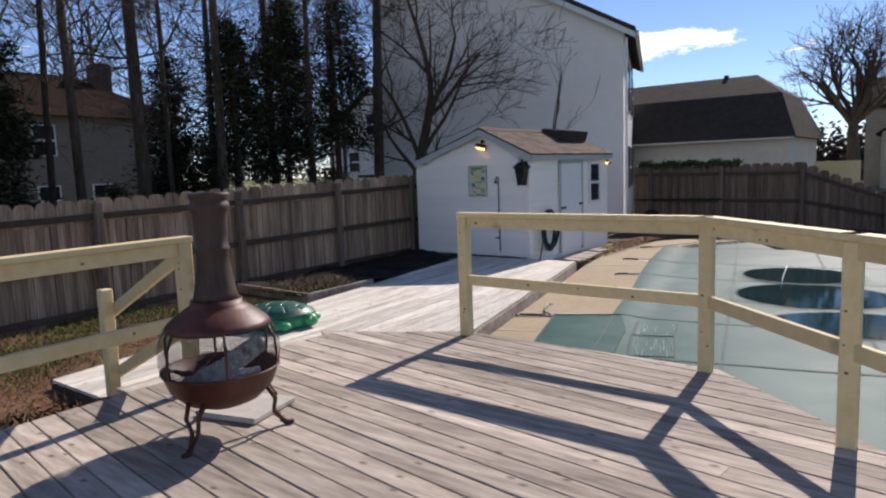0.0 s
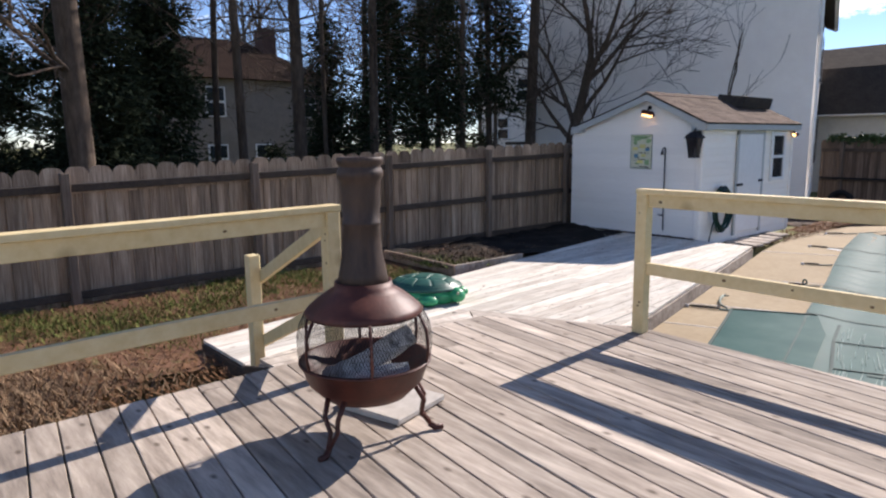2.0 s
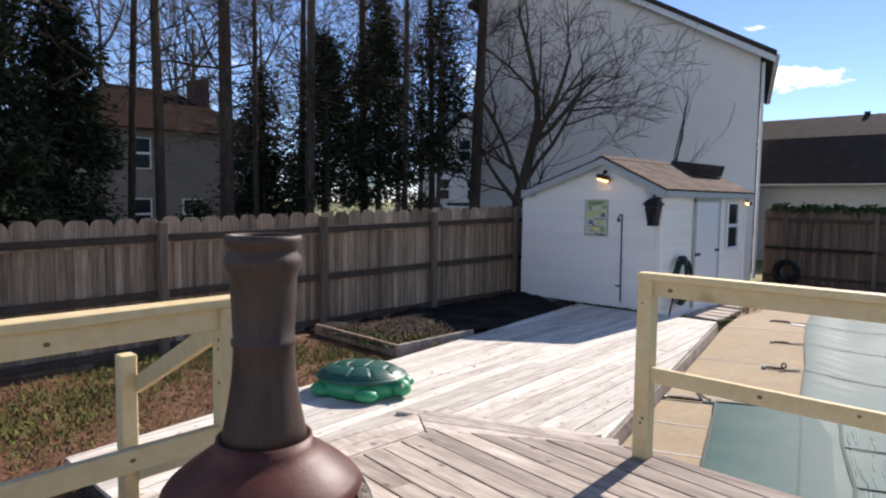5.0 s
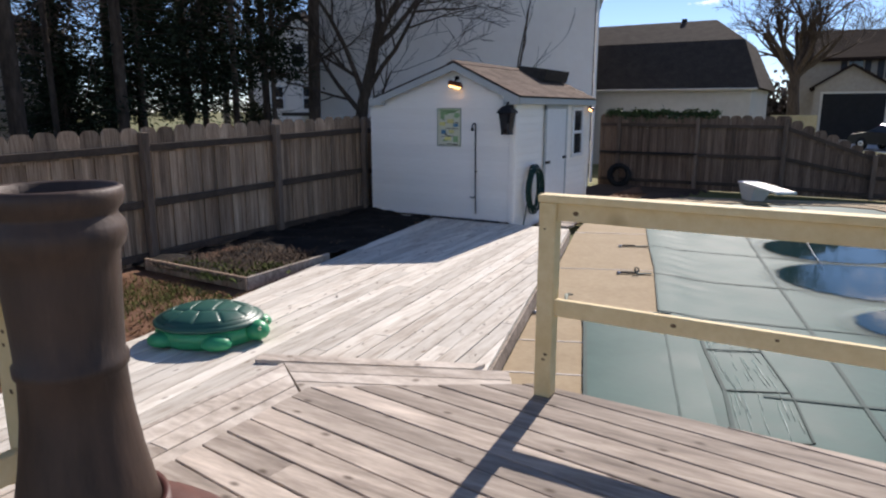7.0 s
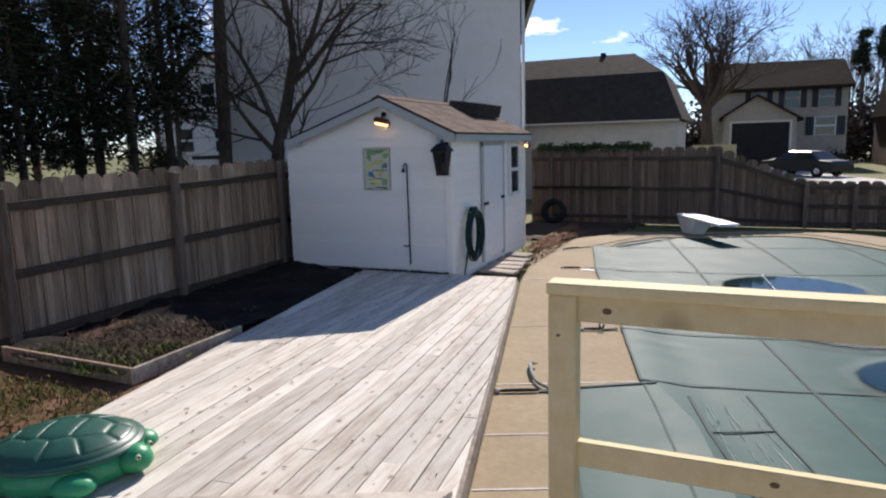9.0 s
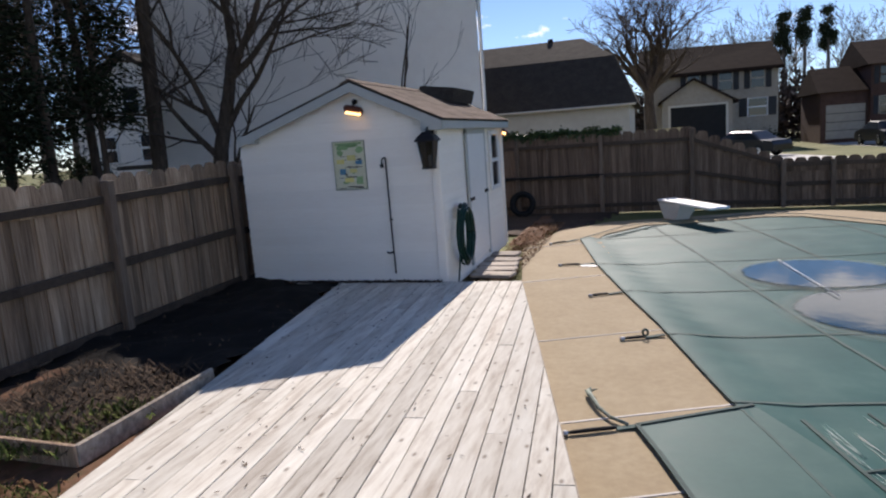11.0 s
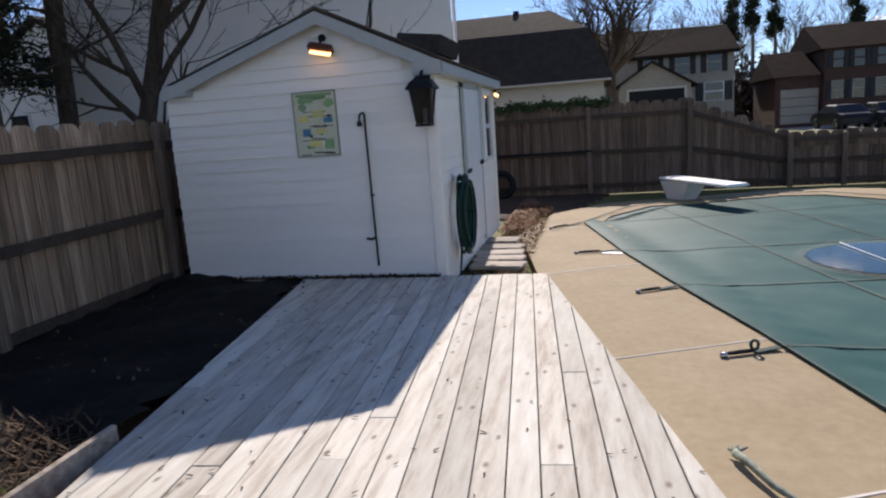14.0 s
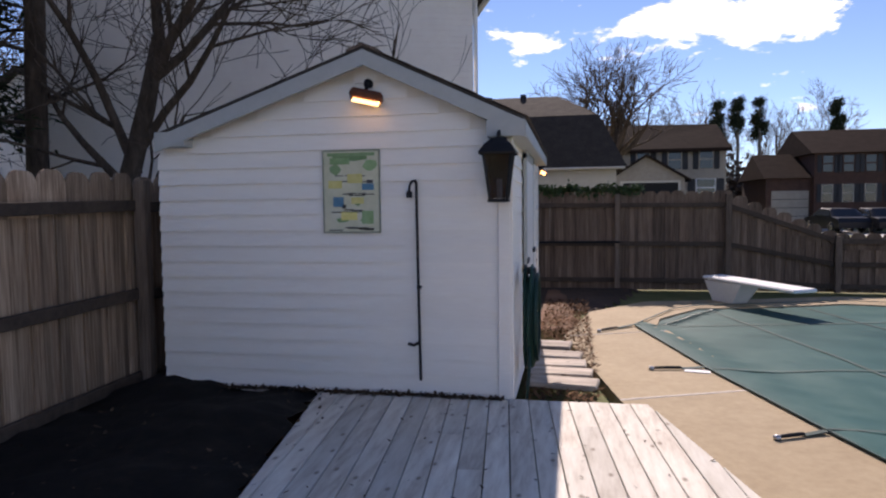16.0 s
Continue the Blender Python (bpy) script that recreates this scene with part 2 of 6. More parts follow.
M_WOODS = material("winter_woods", [(0.04, 0.03, 0.024), (0.085, 0.066, 0.052), (0.13, 0.105, 0.085)], 1.0, 3, bump=0, spread=0.4, per="ISLAND")
M_MULCH = material("red_mulch", [(0.07, 0.038, 0.02), (0.16, 0.085, 0.045), (0.22, 0.14, 0.08)], 1.0, 20, bump=0, spread=0.4, per="ISLAND", spec=0.05)
M_TWIG = material("dry_twigs", [(0.10, 0.06, 0.035), (0.22, 0.14, 0.08), (0.30, 0.22, 0.13)], 1.0, 20, bump=0, spread=0.4, per="ISLAND")
M_GRASS = material("grass_blades", [(0.05, 0.085, 0.018), (0.12, 0.145, 0.04), (0.22, 0.19, 0.08)], 0.9, 20, bump=0, spread=0.4, per="ISLAND", spec=0.05)


def plain(name, colour, rough=0.5, emit=0.0, metal=0.0, transmission=0.0):
    m = bpy.data.materials.new(name)
    m.use_nodes = True
    b = m.node_tree.nodes["Principled BSDF"]
    b.inputs["Base Color"].default_value = (*colour, 1)
    b.inputs["Roughness"].default_value, b.inputs["Metallic"].default_value = rough, metal
    b.inputs["Transmission Weight"].default_value = transmission
    if emit:
        b.inputs["Emission Color"].default_value, b.inputs["Emission Strength"].default_value = (*colour, 1), emit
    return m


M_GLASS = plain("window_glass", (0.02, 0.025, 0.03), 0.04)
M_CLEAR = plain("lantern_glass", (0.04, 0.04, 0.045), 0.08, transmission=0.8)
M_LAMP = plain("warm_lamp", (1.0, 0.56, 0.21), 0.4, 3.0)
M_BARNUP = material("weathered_upper_shingle", [(0.033, 0.026, 0.022), (0.058, 0.047, 0.04)], 0.95, 14, bump=0.4, spread=0.1, spec=0.02)
M_WEBBING = material("grey_webbing", [(0.08, 0.11, 0.09), (0.20, 0.23, 0.19), (0.34, 0.36, 0.30)], 0.8, 30, bump=0.4)


def wet(name, colour, rough, inner, outer, hole=None):
    """A film on the unit disc that fades out towards its rim, unevenly."""
    m = plain(name, colour, rough)
    n, l = m.node_tree.nodes, m.node_tree.links
    co = n.new("ShaderNodeTexCoord")
    ln = n.new("ShaderNodeVectorMath")
    ln.operation = "LENGTH"
    l.new(co.outputs["Object"], ln.inputs[0])
    ns = n.new("ShaderNodeTexNoise")
    ns.inputs["Scale"].default_value, ns.inputs["Detail"].default_value = 5.0, 4
    l.new(co.outputs["Object"], ns.inputs["Vector"])
    ad = n.new("ShaderNodeMath")
    ad.operation = "MULTIPLY_ADD"
    ad.inputs[1].default_value = 0.14
    l.new(ns.outputs["Fac"], ad.inputs[0])
    l.new(ln.outputs["Value"], ad.inputs[2])
    mr = n.new("ShaderNodeMapRange")
    mr.inputs["From Min"].default_value, mr.inputs["From Max"].default_value = inner, outer
    mr.inputs["To Min"].default_value, mr.inputs["To Max"].default_value = 1.0, 0.0
    l.new(ad.outputs[0], mr.inputs["Value"])
    out = mr.outputs[0]
    if hole:
        mh = n.new("ShaderNodeMapRange")
        mh.inputs["From Min"].default_value, mh.inputs["From Max"].default_value = hole[0], hole[1]
        mh.inputs["To Max"].default_value = 0.34
        l.new(ad.outputs[0], mh.inputs["Value"])
        mu = n.new("ShaderNodeMath")
        mu.operation = "MULTIPLY"
        l.new(out, mu.inputs[0])
        l.new(mh.outputs[0], mu.inputs[1])
        out = mu.outputs[0]
    n["Principled BSDF"].inputs["Specular IOR Level"].default_value = 0.13
    l.new(out, n["Principled BSDF"].inputs["Alpha"])
    bp = n.new("ShaderNodeBump")
    bp.inputs["Strength"].default_value, bp.inputs["Distance"].default_value = 0.05, 0.02
    l.new(ns.outputs["Fac"], bp.inputs["Height"])
    l.new(bp.outputs[0], n["Principled BSDF"].inputs["Normal"])
    return m


M_WATER = wet("standing_water", (0.010, 0.032, 0.036), 0.05, 0.90, 0.96)
M_SILT = wet("dried_silt", (0.24, 0.30, 0.28), 0.75, 1.0, 1.14, (0.86, 0.97))
M_CREAM = material("cream_siding", [(0.56, 0.52, 0.44), (0.66, 0.62, 0.54)], 0.6, 4, bump=0.05, spread=0.04)
M_POST = material("fence_post_wood", [(0.07, 0.048, 0.034), (0.155, 0.113, 0.084), (0.23, 0.175, 0.135)], 0.9, 7, (8, 8, 0.5), 0.5, spread=0.15)


# ---- builders ----
def thing(name, label, category, m=None, group="", kind=""):
    ob = new(name)
    ob.empty_display_size = 0.1
    if m is not None:
        ob.matrix_basis = m
    return tagged(ob, label, category, group, kind)


def mesh_of(bm, mat, smooth=False, name="mesh"):
    bmesh.ops.recalc_face_normals(bm, faces=bm.faces)
    me = bpy.data.meshes.new(name)
    bm.to_mesh(me)
    bm.free()
    me.materials.append(mat)
    if smooth:
        me.shade_smooth()
    return me


def part(name, bm, mat, parent=None, label="", smooth=False, m=None):
    ob = new(name, mesh_of(bm, mat, smooth, name))
    ob.parent = parent
    if m is not None:
        ob.matrix_basis = m
    if label:
        ob["label"] = label
    return ob


def piece(name, me, parent, m, label=""):
    ob = new(name, me)
    ob.parent = parent
    ob.matrix_basis = m
    if label:
        ob["label"] = label
    return ob


def solo(name, bm, mat, label, category, smooth=False, m=None, kind="", group=""):
    ob = part(name, bm, mat, None, "", smooth, m)
    return tagged(ob, label, category, group, kind)


def box(bm, size, at=(0, 0, 0), rot=(0, 0, 0), bevel=0.0):
    m = pose(*at, *rot) @ Matrix.Diagonal((*size, 1))
    verts = bmesh.ops.create_cube(bm, size=1, matrix=m)["verts"]
    if bevel:
        edges = list({e for v in verts for e in v.link_edges})
        bmesh.ops.bevel(bm, geom=edges, offset=bevel, segments=1, affect="EDGES")
    return bm


def boxed(size, at=(0, 0, 0), rot=(0, 0, 0), bevel=0.0):
    return box(bmesh.new(), size, at, rot, bevel)


def beam(a, b, w, h, bevel=0.004, bm=None):
    """A timber from a to b, w wide and h high."""
    bm = bm or bmesh.new()
    a, b = Vector(a), Vector(b)
    d = b - a
    m = Matrix.Translation((a + b) / 2) @ d.to_track_quat("X", "Z").to_matrix().to_4x4() @ Matrix.Diagonal((d.length, w, h, 1))
    verts = bmesh.ops.create_cube(bm, size=1, matrix=m)["verts"]
    if bevel:
        bmesh.ops.bevel(bm, geom=list({e for v in verts for e in v.link_edges}), offset=bevel, segments=1, affect="EDGES")
    return bm


def prism(poly, z0, z1, bm=None, top=None):
    """A slab over a plan polygon; top gives another outline for the upper face."""
    bm = bm or bmesh.new()
    top = top or poly
    lo = [bm.verts.new((x, y, z0)) for x, y in poly]
    hi = [bm.verts.new((x, y, z1)) for x, y in top]
    bm.faces.new(lo[::-1])
    bm.faces.new(hi)
    for i in range(len(poly)):
        j = (i + 1) % len(poly)
        bm.faces.new((lo[i], lo[j], hi[j], hi[i]))
    return bm


def tube(points, radii, n=8, bm=None):
    bm = bm or bmesh.new()
    points = [Vector(p) for p in points]
    if not hasattr(radii, "__len__"):
        radii = [radii] * len(points)
    rings = []
    side = None
    for i, p in enumerate(points):
        d = (points[min(i + 1, len(points) - 1)] - points[max(i - 1, 0)]).normalized()
        if side is None:
            side = d.orthogonal().normalized()
        side = (side - d * side.dot(d)).normalized()
        up = d.cross(side)
        rings.append([bm.verts.new(p + radii[i] * (math.cos(k * math.tau / n) * side + math.sin(k * math.tau / n) * up)) for k in range(n)])
    for a, b in zip(rings, rings[1:]):
        for k in range(n):
            bm.faces.new((a[k], a[(k + 1) % n], b[(k + 1) % n], b[k]))
    bm.faces.new(rings[0][::-1])
    bm.faces.new(rings[-1])
    return bm


def lathe(profile, n=32, bm=None):
    bm = bm or bmesh.new()
    rings = [[bm.verts.new((r * math.cos(k * math.tau / n), r * math.sin(k * math.tau / n), z)) for k in range(n)] for r, z in profile]
    for a, b in zip(rings, rings[1:]):
        for k in range(n):
            bm.faces.new((a[k], a[(k + 1) % n], b[(k + 1) % n], b[k]))
    return bm


def clip(poly, p, normal):
    """The part of a plan polygon on the side of p to which normal points."""
    out = []
    for i, a in enumerate(poly):
        b = poly[(i + 1) % len(poly)]
        da, db = (a - p).dot(normal), (b - p).dot(normal)
        if da >= 0:
            out.append(a)
        if da * db < 0:
            out.append(a + (b - a) * da / (da - db))
    return out


def planks(parent, outline, along, width, gap, z, thick, mat, segment, seed, name="plank"):
    """Boards laid over a convex outline (given anticlockwise), each one an object."""
    rng = random.Random(seed)
    outline = [Vector(p) for p in outline]
    u = Vector(along).normalized()
    v = Vector((-u.y, u.x))
    us, vs = [p.dot(u) for p in outline], [p.dot(v) for p in outline]
    k, row = min(vs), 0
    while k < max(vs):
        start = min(us) - rng.random() * segment
        while start < max(us):
            end = start + segment * rng.uniform(0.8, 1.1)
            quad = [u * a + v * b for a, b in ((start + 0.002, k), (end, k), (end, k + width), (start + 0.002, k + width))]
            for i, p in enumerate(outline):
                e = outline[(i + 1) % len(outline)] - p
                quad = clip(quad, p, Vector((-e.y, e.x))) if quad else quad
            if len(quad) > 2 and max(q.dot(u) for q in quad) - min(q.dot(u) for q in quad) > 0.03:
                mid = k + width / 2
                top = [q + v * (mid - q.dot(v)) * 0.05 for q in quad]
                h = rng.uniform(-0.0025, 0.0025)
                bm = prism([(q.x, q.y) for q in quad], z - thick, z - 0.004 + h)
                upper = [f for f in bm.faces if f.normal.z > 0.9 or all(abs(w.co.z - (z - 0.004 + h)) < 1e-6 for w in f.verts)]
                ring = [bm.verts.new((q.x, q.y, z + h)) for q in top]
                old = list(upper[0].verts)
                bm.faces.remove(upper[0])
                for i in range(len(ring)):
                    j = (i + 1) % len(ring)
                    bm.faces.new((old[i], old[j], ring[j], ring[i]))
                bm.faces.new(ring)
                part(name, bm, mat, parent)
            start = end
        k += width + gap
        row += 1


# ---- ground ----
bm = bmesh.new()
bmesh.ops.create_grid(bm, x_segments=60, y_segments=60, size=400)
for v in bm.verts:
    v.co.z = -0.30
solo("ground", bm, M_LAWN, "brown-green winter lawn reaching to the horizon", "ground", kind="structure")


def earth(name, outline, z, rough, mat, label, category, seed, cell=0.12):
    """A patch of uneven earth over a convex outline."""
    outline = [Vector(p) for p in outline]
    xs, ys = [p.x for p in outline], [p.y for p in outline]
    nx, ny = int((max(xs) - min(xs)) / cell) + 1, int((max(ys) - min(ys)) / cell) + 1
    bm = bmesh.new()
    grid = {}
    for i in range(nx + 1):
        for j in range(ny + 1):
            p = Vector((min(xs) + i * cell, min(ys) + j * cell))
            inside = min((p - a).dot(Vector((-(b - a).y, (b - a).x)).normalized()) for a, b in zip(outline, outline[1:] + outline[:1]))
            if inside < -cell:
                continue
            h = noise.fractal(Vector((p.x * 1.3, p.y * 1.3, seed)), 0.9, 2.0, 4) * rough
            grid[i, j] = bm.verts.new((p.x, p.y, z + h + min(0, inside * 0.6)))
    for i in range(nx):
        for j in range(ny):
            c = [grid.get(q) for q in ((i, j), (i + 1, j), (i + 1, j + 1), (i, j + 1))]
            if all(c):
                bm.faces.new(c)
    return solo(name, bm, mat, label, category, smooth=True, kind="structure")


earth("yard", [(-4.6, -9), (2.9, -9), (2.9, 2.6), (-0.3, 9.9), (-0.9, 17.9), (-4.6, 17.9)], -0.10, 0.05, M_YARD, "patchy yard of grass, pine straw and red mulch", "yard", 3.1)
earth("shed_path_earth", [(0.0, 9.9), (0.95, 9.9), (0.2, 17.9), (-1.2, 17.9), (-0.9, 14), (0.0, 13.9)], -0.17, 0.03, M_YARD, "strip of bare earth beside the white shed", "earth", 9.2)

earth("back_dirt", [(-1.25, 14.2), (0.3, 13.9), (0.9, 16.0), (5.2, 17.6), (5.6, 18.93), (-1.25, 18.93)], -0.24, 0.02, M_DIRT, "bare brown dirt between the pool deck and the fence", "dirt", 5.4, 0.15)

# ---- lower deck ----
LOW = [(0.0, 1.0), (2.35, 1.0), (2.75, 2.9), (2.46, 4.12), (1.0, 9.98), (-1.5, 9.93)]
lower_deck = thing("lower_deck", "sun-bleached wooden deck with knotty boards and scattered dark flakes", "deck", kind="structure")
for a, b in zip(LOW, LOW[1:] + LOW[:1]):
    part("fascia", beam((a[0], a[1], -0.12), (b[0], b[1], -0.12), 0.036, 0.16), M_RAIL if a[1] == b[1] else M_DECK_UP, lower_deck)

# ---- upper deck and step ----
DECK_Z = 0.375
UP = [(2.27, -7.0), (9.5, -7.0), (9.5, -0.6), (6.45, 2.22), (5.45, 3.18), (3.20, 3.22), (2.13, 2.55)]
upper_deck = thing("upper_deck", "raised grey-brown weathered wooden deck with wide gaps", "deck", kind="structure")
for a, b in zip(UP, UP[1:] + UP[:1]):
    part("fascia", beam((a[0], a[1], DECK_Z - 0.13), (b[0], b[1], DECK_Z - 0.13), 0.036, 0.20), M_DECK_UP, upper_deck)
    part("skirt", beam((a[0], a[1], 0.0), (b[0], b[1], 0.0), 0.03, 0.30), M_DECK_UP, upper_deck)
STEP_A = [(1.44, 0.9), (2.20, 0.9), (2.13, 2.56), (1.44, 3.06)]
STEP_B = [(1.44, 3.07), (2.14, 2.58), (3.08, 3.20), (2.82, 3.70)]
deck_step = thing("deck_step", "wide weathered plank step wrapping the raised deck's corner", "step", kind="structure")
for a, b in (((1.44, 0.9), (1.44, 3.06)), ((1.44, 3.06), (2.82, 3.70)), ((2.82, 3.70), (3.08, 3.2)), ((1.44, 0.9), (2.2, 0.9))):
    part("riser", beam((a[0], a[1], 0.08), (b[0], b[1], 0.08), 0.03, 0.16), M_DECK_UP, deck_step)
part("edge_board", prism([(0.90, 3.32), (2.40, 3.99), (2.44, 4.12), (0.86, 3.44)], 0.002, 0.03), M_STEP, deck_step)


# ---- deck railings ----
def post(parent, x, y, z0, z1, s=0.09, name="post", mat=None):
    return part(name, boxed((s, s, z1 - z0), (x, y, (z0 + z1) / 2), bevel=0.006), mat or M_PINE, parent)


def knot(parent, at, normal, size):
    """A dark knot a hair proud of a sawn face."""
    m = Matrix.Translation(at) @ Vector(normal).to_track_quat("Z", "Y").to_matrix().to_4x4() @ Matrix.Diagonal((size, size * 0.72, 1, 1))
    part("knot", lathe([(0.001, 0.0008), (0.6, 0.0008), (1.0, -0.001)], 10), M_KNOT, parent, m=m)


def railing(name, label, nodes, z0, top, mid):
    """Posts with a cap, a rail under it and a middle rail."""
    r = thing(name, label, "railing")
    kr = random.Random(len(label))
    for x, y in nodes:
        post(r, x, y, z0, top - 0.038)
        for _ in range(3):
            knot(r, (x + kr.uniform(-0.028, 0.028), y - 0.0455, kr.uniform(z0 + 0.1, top - 0.12)), (0, -1, 0), kr.uniform(0.007, 0.013))
    for (ax, ay), (bx, by) in zip(nodes, nodes[1:]):
        d = Vector((bx - ax, by - ay)).normalized()
        part("rail_cap", beam((ax - d.x * 0.05, ay - d.y * 0.05, top - 0.019), (bx + d.x * 0.05, by + d.y * 0.05, top - 0.019), 0.10, 0.038), M_PINE, r)
        part("top_rail", beam((ax, ay, top - 0.085), (bx, by, top - 0.085), 0.038, 0.09), M_PINE, r)
        part("middle_rail", beam((ax, ay, mid), (bx, by, mid), 0.038, 0.088), M_PINE, r)
        for z in (mid, top - 0.085):
            for _ in range(4):
                f, side = kr.uniform(0.06, 0.94), kr.choice((1, 1, -1))
                n = Vector((d.y, -d.x, 0)) * side
                knot(r, Vector((ax + (bx - ax) * f, ay + (by - ay) * f, z + kr.uniform(-0.02, 0.02))) + n * 0.0195, n, kr.uniform(0.010, 0.019))
    return r


railing("deck_railing", "new yellow pine deck railing along the pool side", [(3.295, 3.115), (5.34, 3.10), (6.28, 2.20), (7.9, 0.63)], DECK_Z, 1.46, 0.872)
left_rail = railing("stair_railing", "new yellow pine railing with a sloping stair handrail", [(2.55, 0.90), (2.73, -2.0), (2.83, -4.6)], DECK_Z, 1.45, 0.875)
post(left_rail, 1.27, 0.96, -0.12, 0.975, name="stair_post")
part("stair_handrail", beam((2.50, 0.93, 1.33), (1.25, 1.02, 0.78), 0.038, 0.09), M_PINE, left_rail)
part("stair_lower_rail", beam((2.50, 0.93, 0.82), (1.25, 1.02, 0.27), 0.038, 0.09), M_PINE, left_rail)
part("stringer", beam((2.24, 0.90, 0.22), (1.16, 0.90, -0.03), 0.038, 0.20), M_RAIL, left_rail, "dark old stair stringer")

# ---- shed ----
SX0, SX1, SY0, SY1, SH, PX, PZ = -2.88, 0.0, 10.0, 13.72, 2.0, -1.07, 2.56
shed = thing("shed", "small white lap-sided garden shed with brown shingle roof", "shed")
slope_r = (PZ - SH) / (SX1 - PX)
slope_l = (PZ - SH) / (PX - SX0)
bm = bmesh.new()
prof = [(SX0, -0.15), (SX1, -0.15), (SX1, SH), (PX, PZ), (SX0, SH)]
fr = [bm.verts.new((x, SY0 + 0.02, z)) for x, z in prof]
bk = [bm.verts.new((x, SY1, z)) for x, z in prof]
bm.faces.new(fr)
bm.faces.new(bk[::-1])
for i in range(5):
    bm.faces.new((fr[i], bk[i], bk[(i + 1) % 5], fr[(i + 1) % 5]))
part("wall", bm, M_SIDING, shed)
course = 0.125
z = -0.10
while z < PZ - 0.13:
    zt = z + course
    x0 = SX0 if zt <= SH else SX0 + (zt - SH) / slope_l
    x1 = SX1 if zt <= SH else SX1 - (zt - SH) / slope_r
    bm = bmesh.new()
    y = SY0
    q = [bm.verts.new(p) for p in ((x0, y - 0.018, z), (x1, y - 0.018, z), (x1, y + 0.004, zt), (x0, y + 0.004, zt), (x0, y + 0.02, z), (x1, y + 0.02, z))]
    bm.faces.new(q[:4])
    bm.faces.new((q[0], q[4], q[5], q[1]))
    part("siding_board", bm, M_SIDING, shed)
    if zt <= SH + 0.05:
        bm = bmesh.new()
        q = [bm.verts.new(p) for p in ((0.012, SY0, z), (0.012, SY1, z), (-0.004, SY1, zt), (-0.004, SY0, zt), (-0.02, SY0, z), (-0.02, SY1, z))]
        bm.faces.new(q[:4])
        bm.faces.new((q[0], q[4], q[5], q[1]))
        part("siding_board", bm, M_SIDING, shed)
    z = zt
part("corner_trim", boxed((0.09, 0.02, 2.1), (-0.035, SY0 - 0.02, 0.94), bevel=0.003), M_SIDING, shed)
part("corner_trim", boxed((0.02, 0.09, 2.1), (0.02, SY0 + 0.02, 0.94), bevel=0.003), M_SIDING, shed)
part("corner_trim", boxed((0.02, 0.09, 2.1), (0.02, SY1 - 0.04, 0.94), bevel=0.003), M_SIDING, shed)
# roof slabs, barge boards, eave boxes
OV = 0.14
EXL, EXR = SX0 + 0.05, SX1 + 0.14
zl, zr = 2.055, 2.09
RZ = 2.66


def roof_side(xa, za, xb, zb, y0, y1, t, mat, parent, name="roof"):
    bm = bmesh.new()
    v = [bm.verts.new(p) for p in ((xa, y0, za), (xb, y0, zb), (xb, y1, zb), (xa, y1, za), (xa, y0, za - t), (xb, y0, zb - t), (xb, y1, zb - t), (xa, y1, za - t))]
    for f in ((0, 1, 2, 3), (7, 6, 5, 4), (0, 4, 5, 1), (1, 5, 6, 2), (2, 6, 7, 3), (3, 7, 4, 0)):
        bm.faces.new([v[i] for i in f])
    return part(name, bm, mat, parent)


roof_side(PX, RZ - 0.012, EXR, zr - 0.008, SY0 - OV + 0.01, SY1 + 0.10, 0.022, M_DARKROOF, shed)
roof_side(EXL, zl, PX, RZ - 0.004, SY0 - OV + 0.01, SY1 + 0.10, 0.03, M_DARKROOF, shed)
roof_side(PX, RZ - 0.034, EXR - 0.01, zr - 0.03, SY0 - OV, SY0 - OV + 0.03, 0.115, M_TRIM, shed, "barge_board")
roof_side(EXL + 0.01, zl - 0.03, PX, RZ - 0.034, SY0 - OV, SY0 - OV + 0.03, 0.115, M_TRIM, shed, "barge_board")
part("eave_return", boxed((0.28, OV, 0.12), (EXR - 0.15, SY0 - OV / 2 + 0.002, 2.01), bevel=0.004), M_TRIM, shed)
part("eave_return", boxed((0.26, OV, 0.12), (EXL + 0.14, SY0 - OV / 2 + 0.002, 2.01), bevel=0.004), M_TRIM, shed)
part("fascia", boxed((0.03, SY1 - SY0 + 0.20, 0.11), (EXR - 0.02, (SY0 + SY1) / 2, zr - 0.07), bevel=0.003), M_TRIM, shed)
part("soffit", boxed((0.13, SY1 - SY0, 0.015), (0.065, (SY0 + SY1) / 2, 1.965)), M_TRIM, shed)
for d in (-1, 1):
    tip = PX + d * 0.13
    drop = 0.13 * ((RZ - zr) / (EXR - PX) if d > 0 else (RZ - zl) / (PX - EXL))
    roof_side(min(PX, tip), RZ + 0.016 - (drop if d < 0 else 0), max(PX, tip), RZ + 0.016 - (drop if d > 0 else 0), SY0 - OV + 0.004, SY1 + 0.10, 0.022, M_SHINGLE, shed, "ridge_cap")
# ridge vent, dark roll at the far end
part("roof_vent", prism([(-0.30, -0.62), (0.30, -0.62), (0.30, 0.62), (-0.30, 0.62)], -0.16, 0.07, top=[(-0.27, -0.58), (0.33, -0.62), (0.33, 0.62), (-0.27, 0.58)]), M_DARKROOF, shed, "dark raised vent lying on the roof", m=pose(-0.74, 13.0, 2.61, 0, 8, 0))
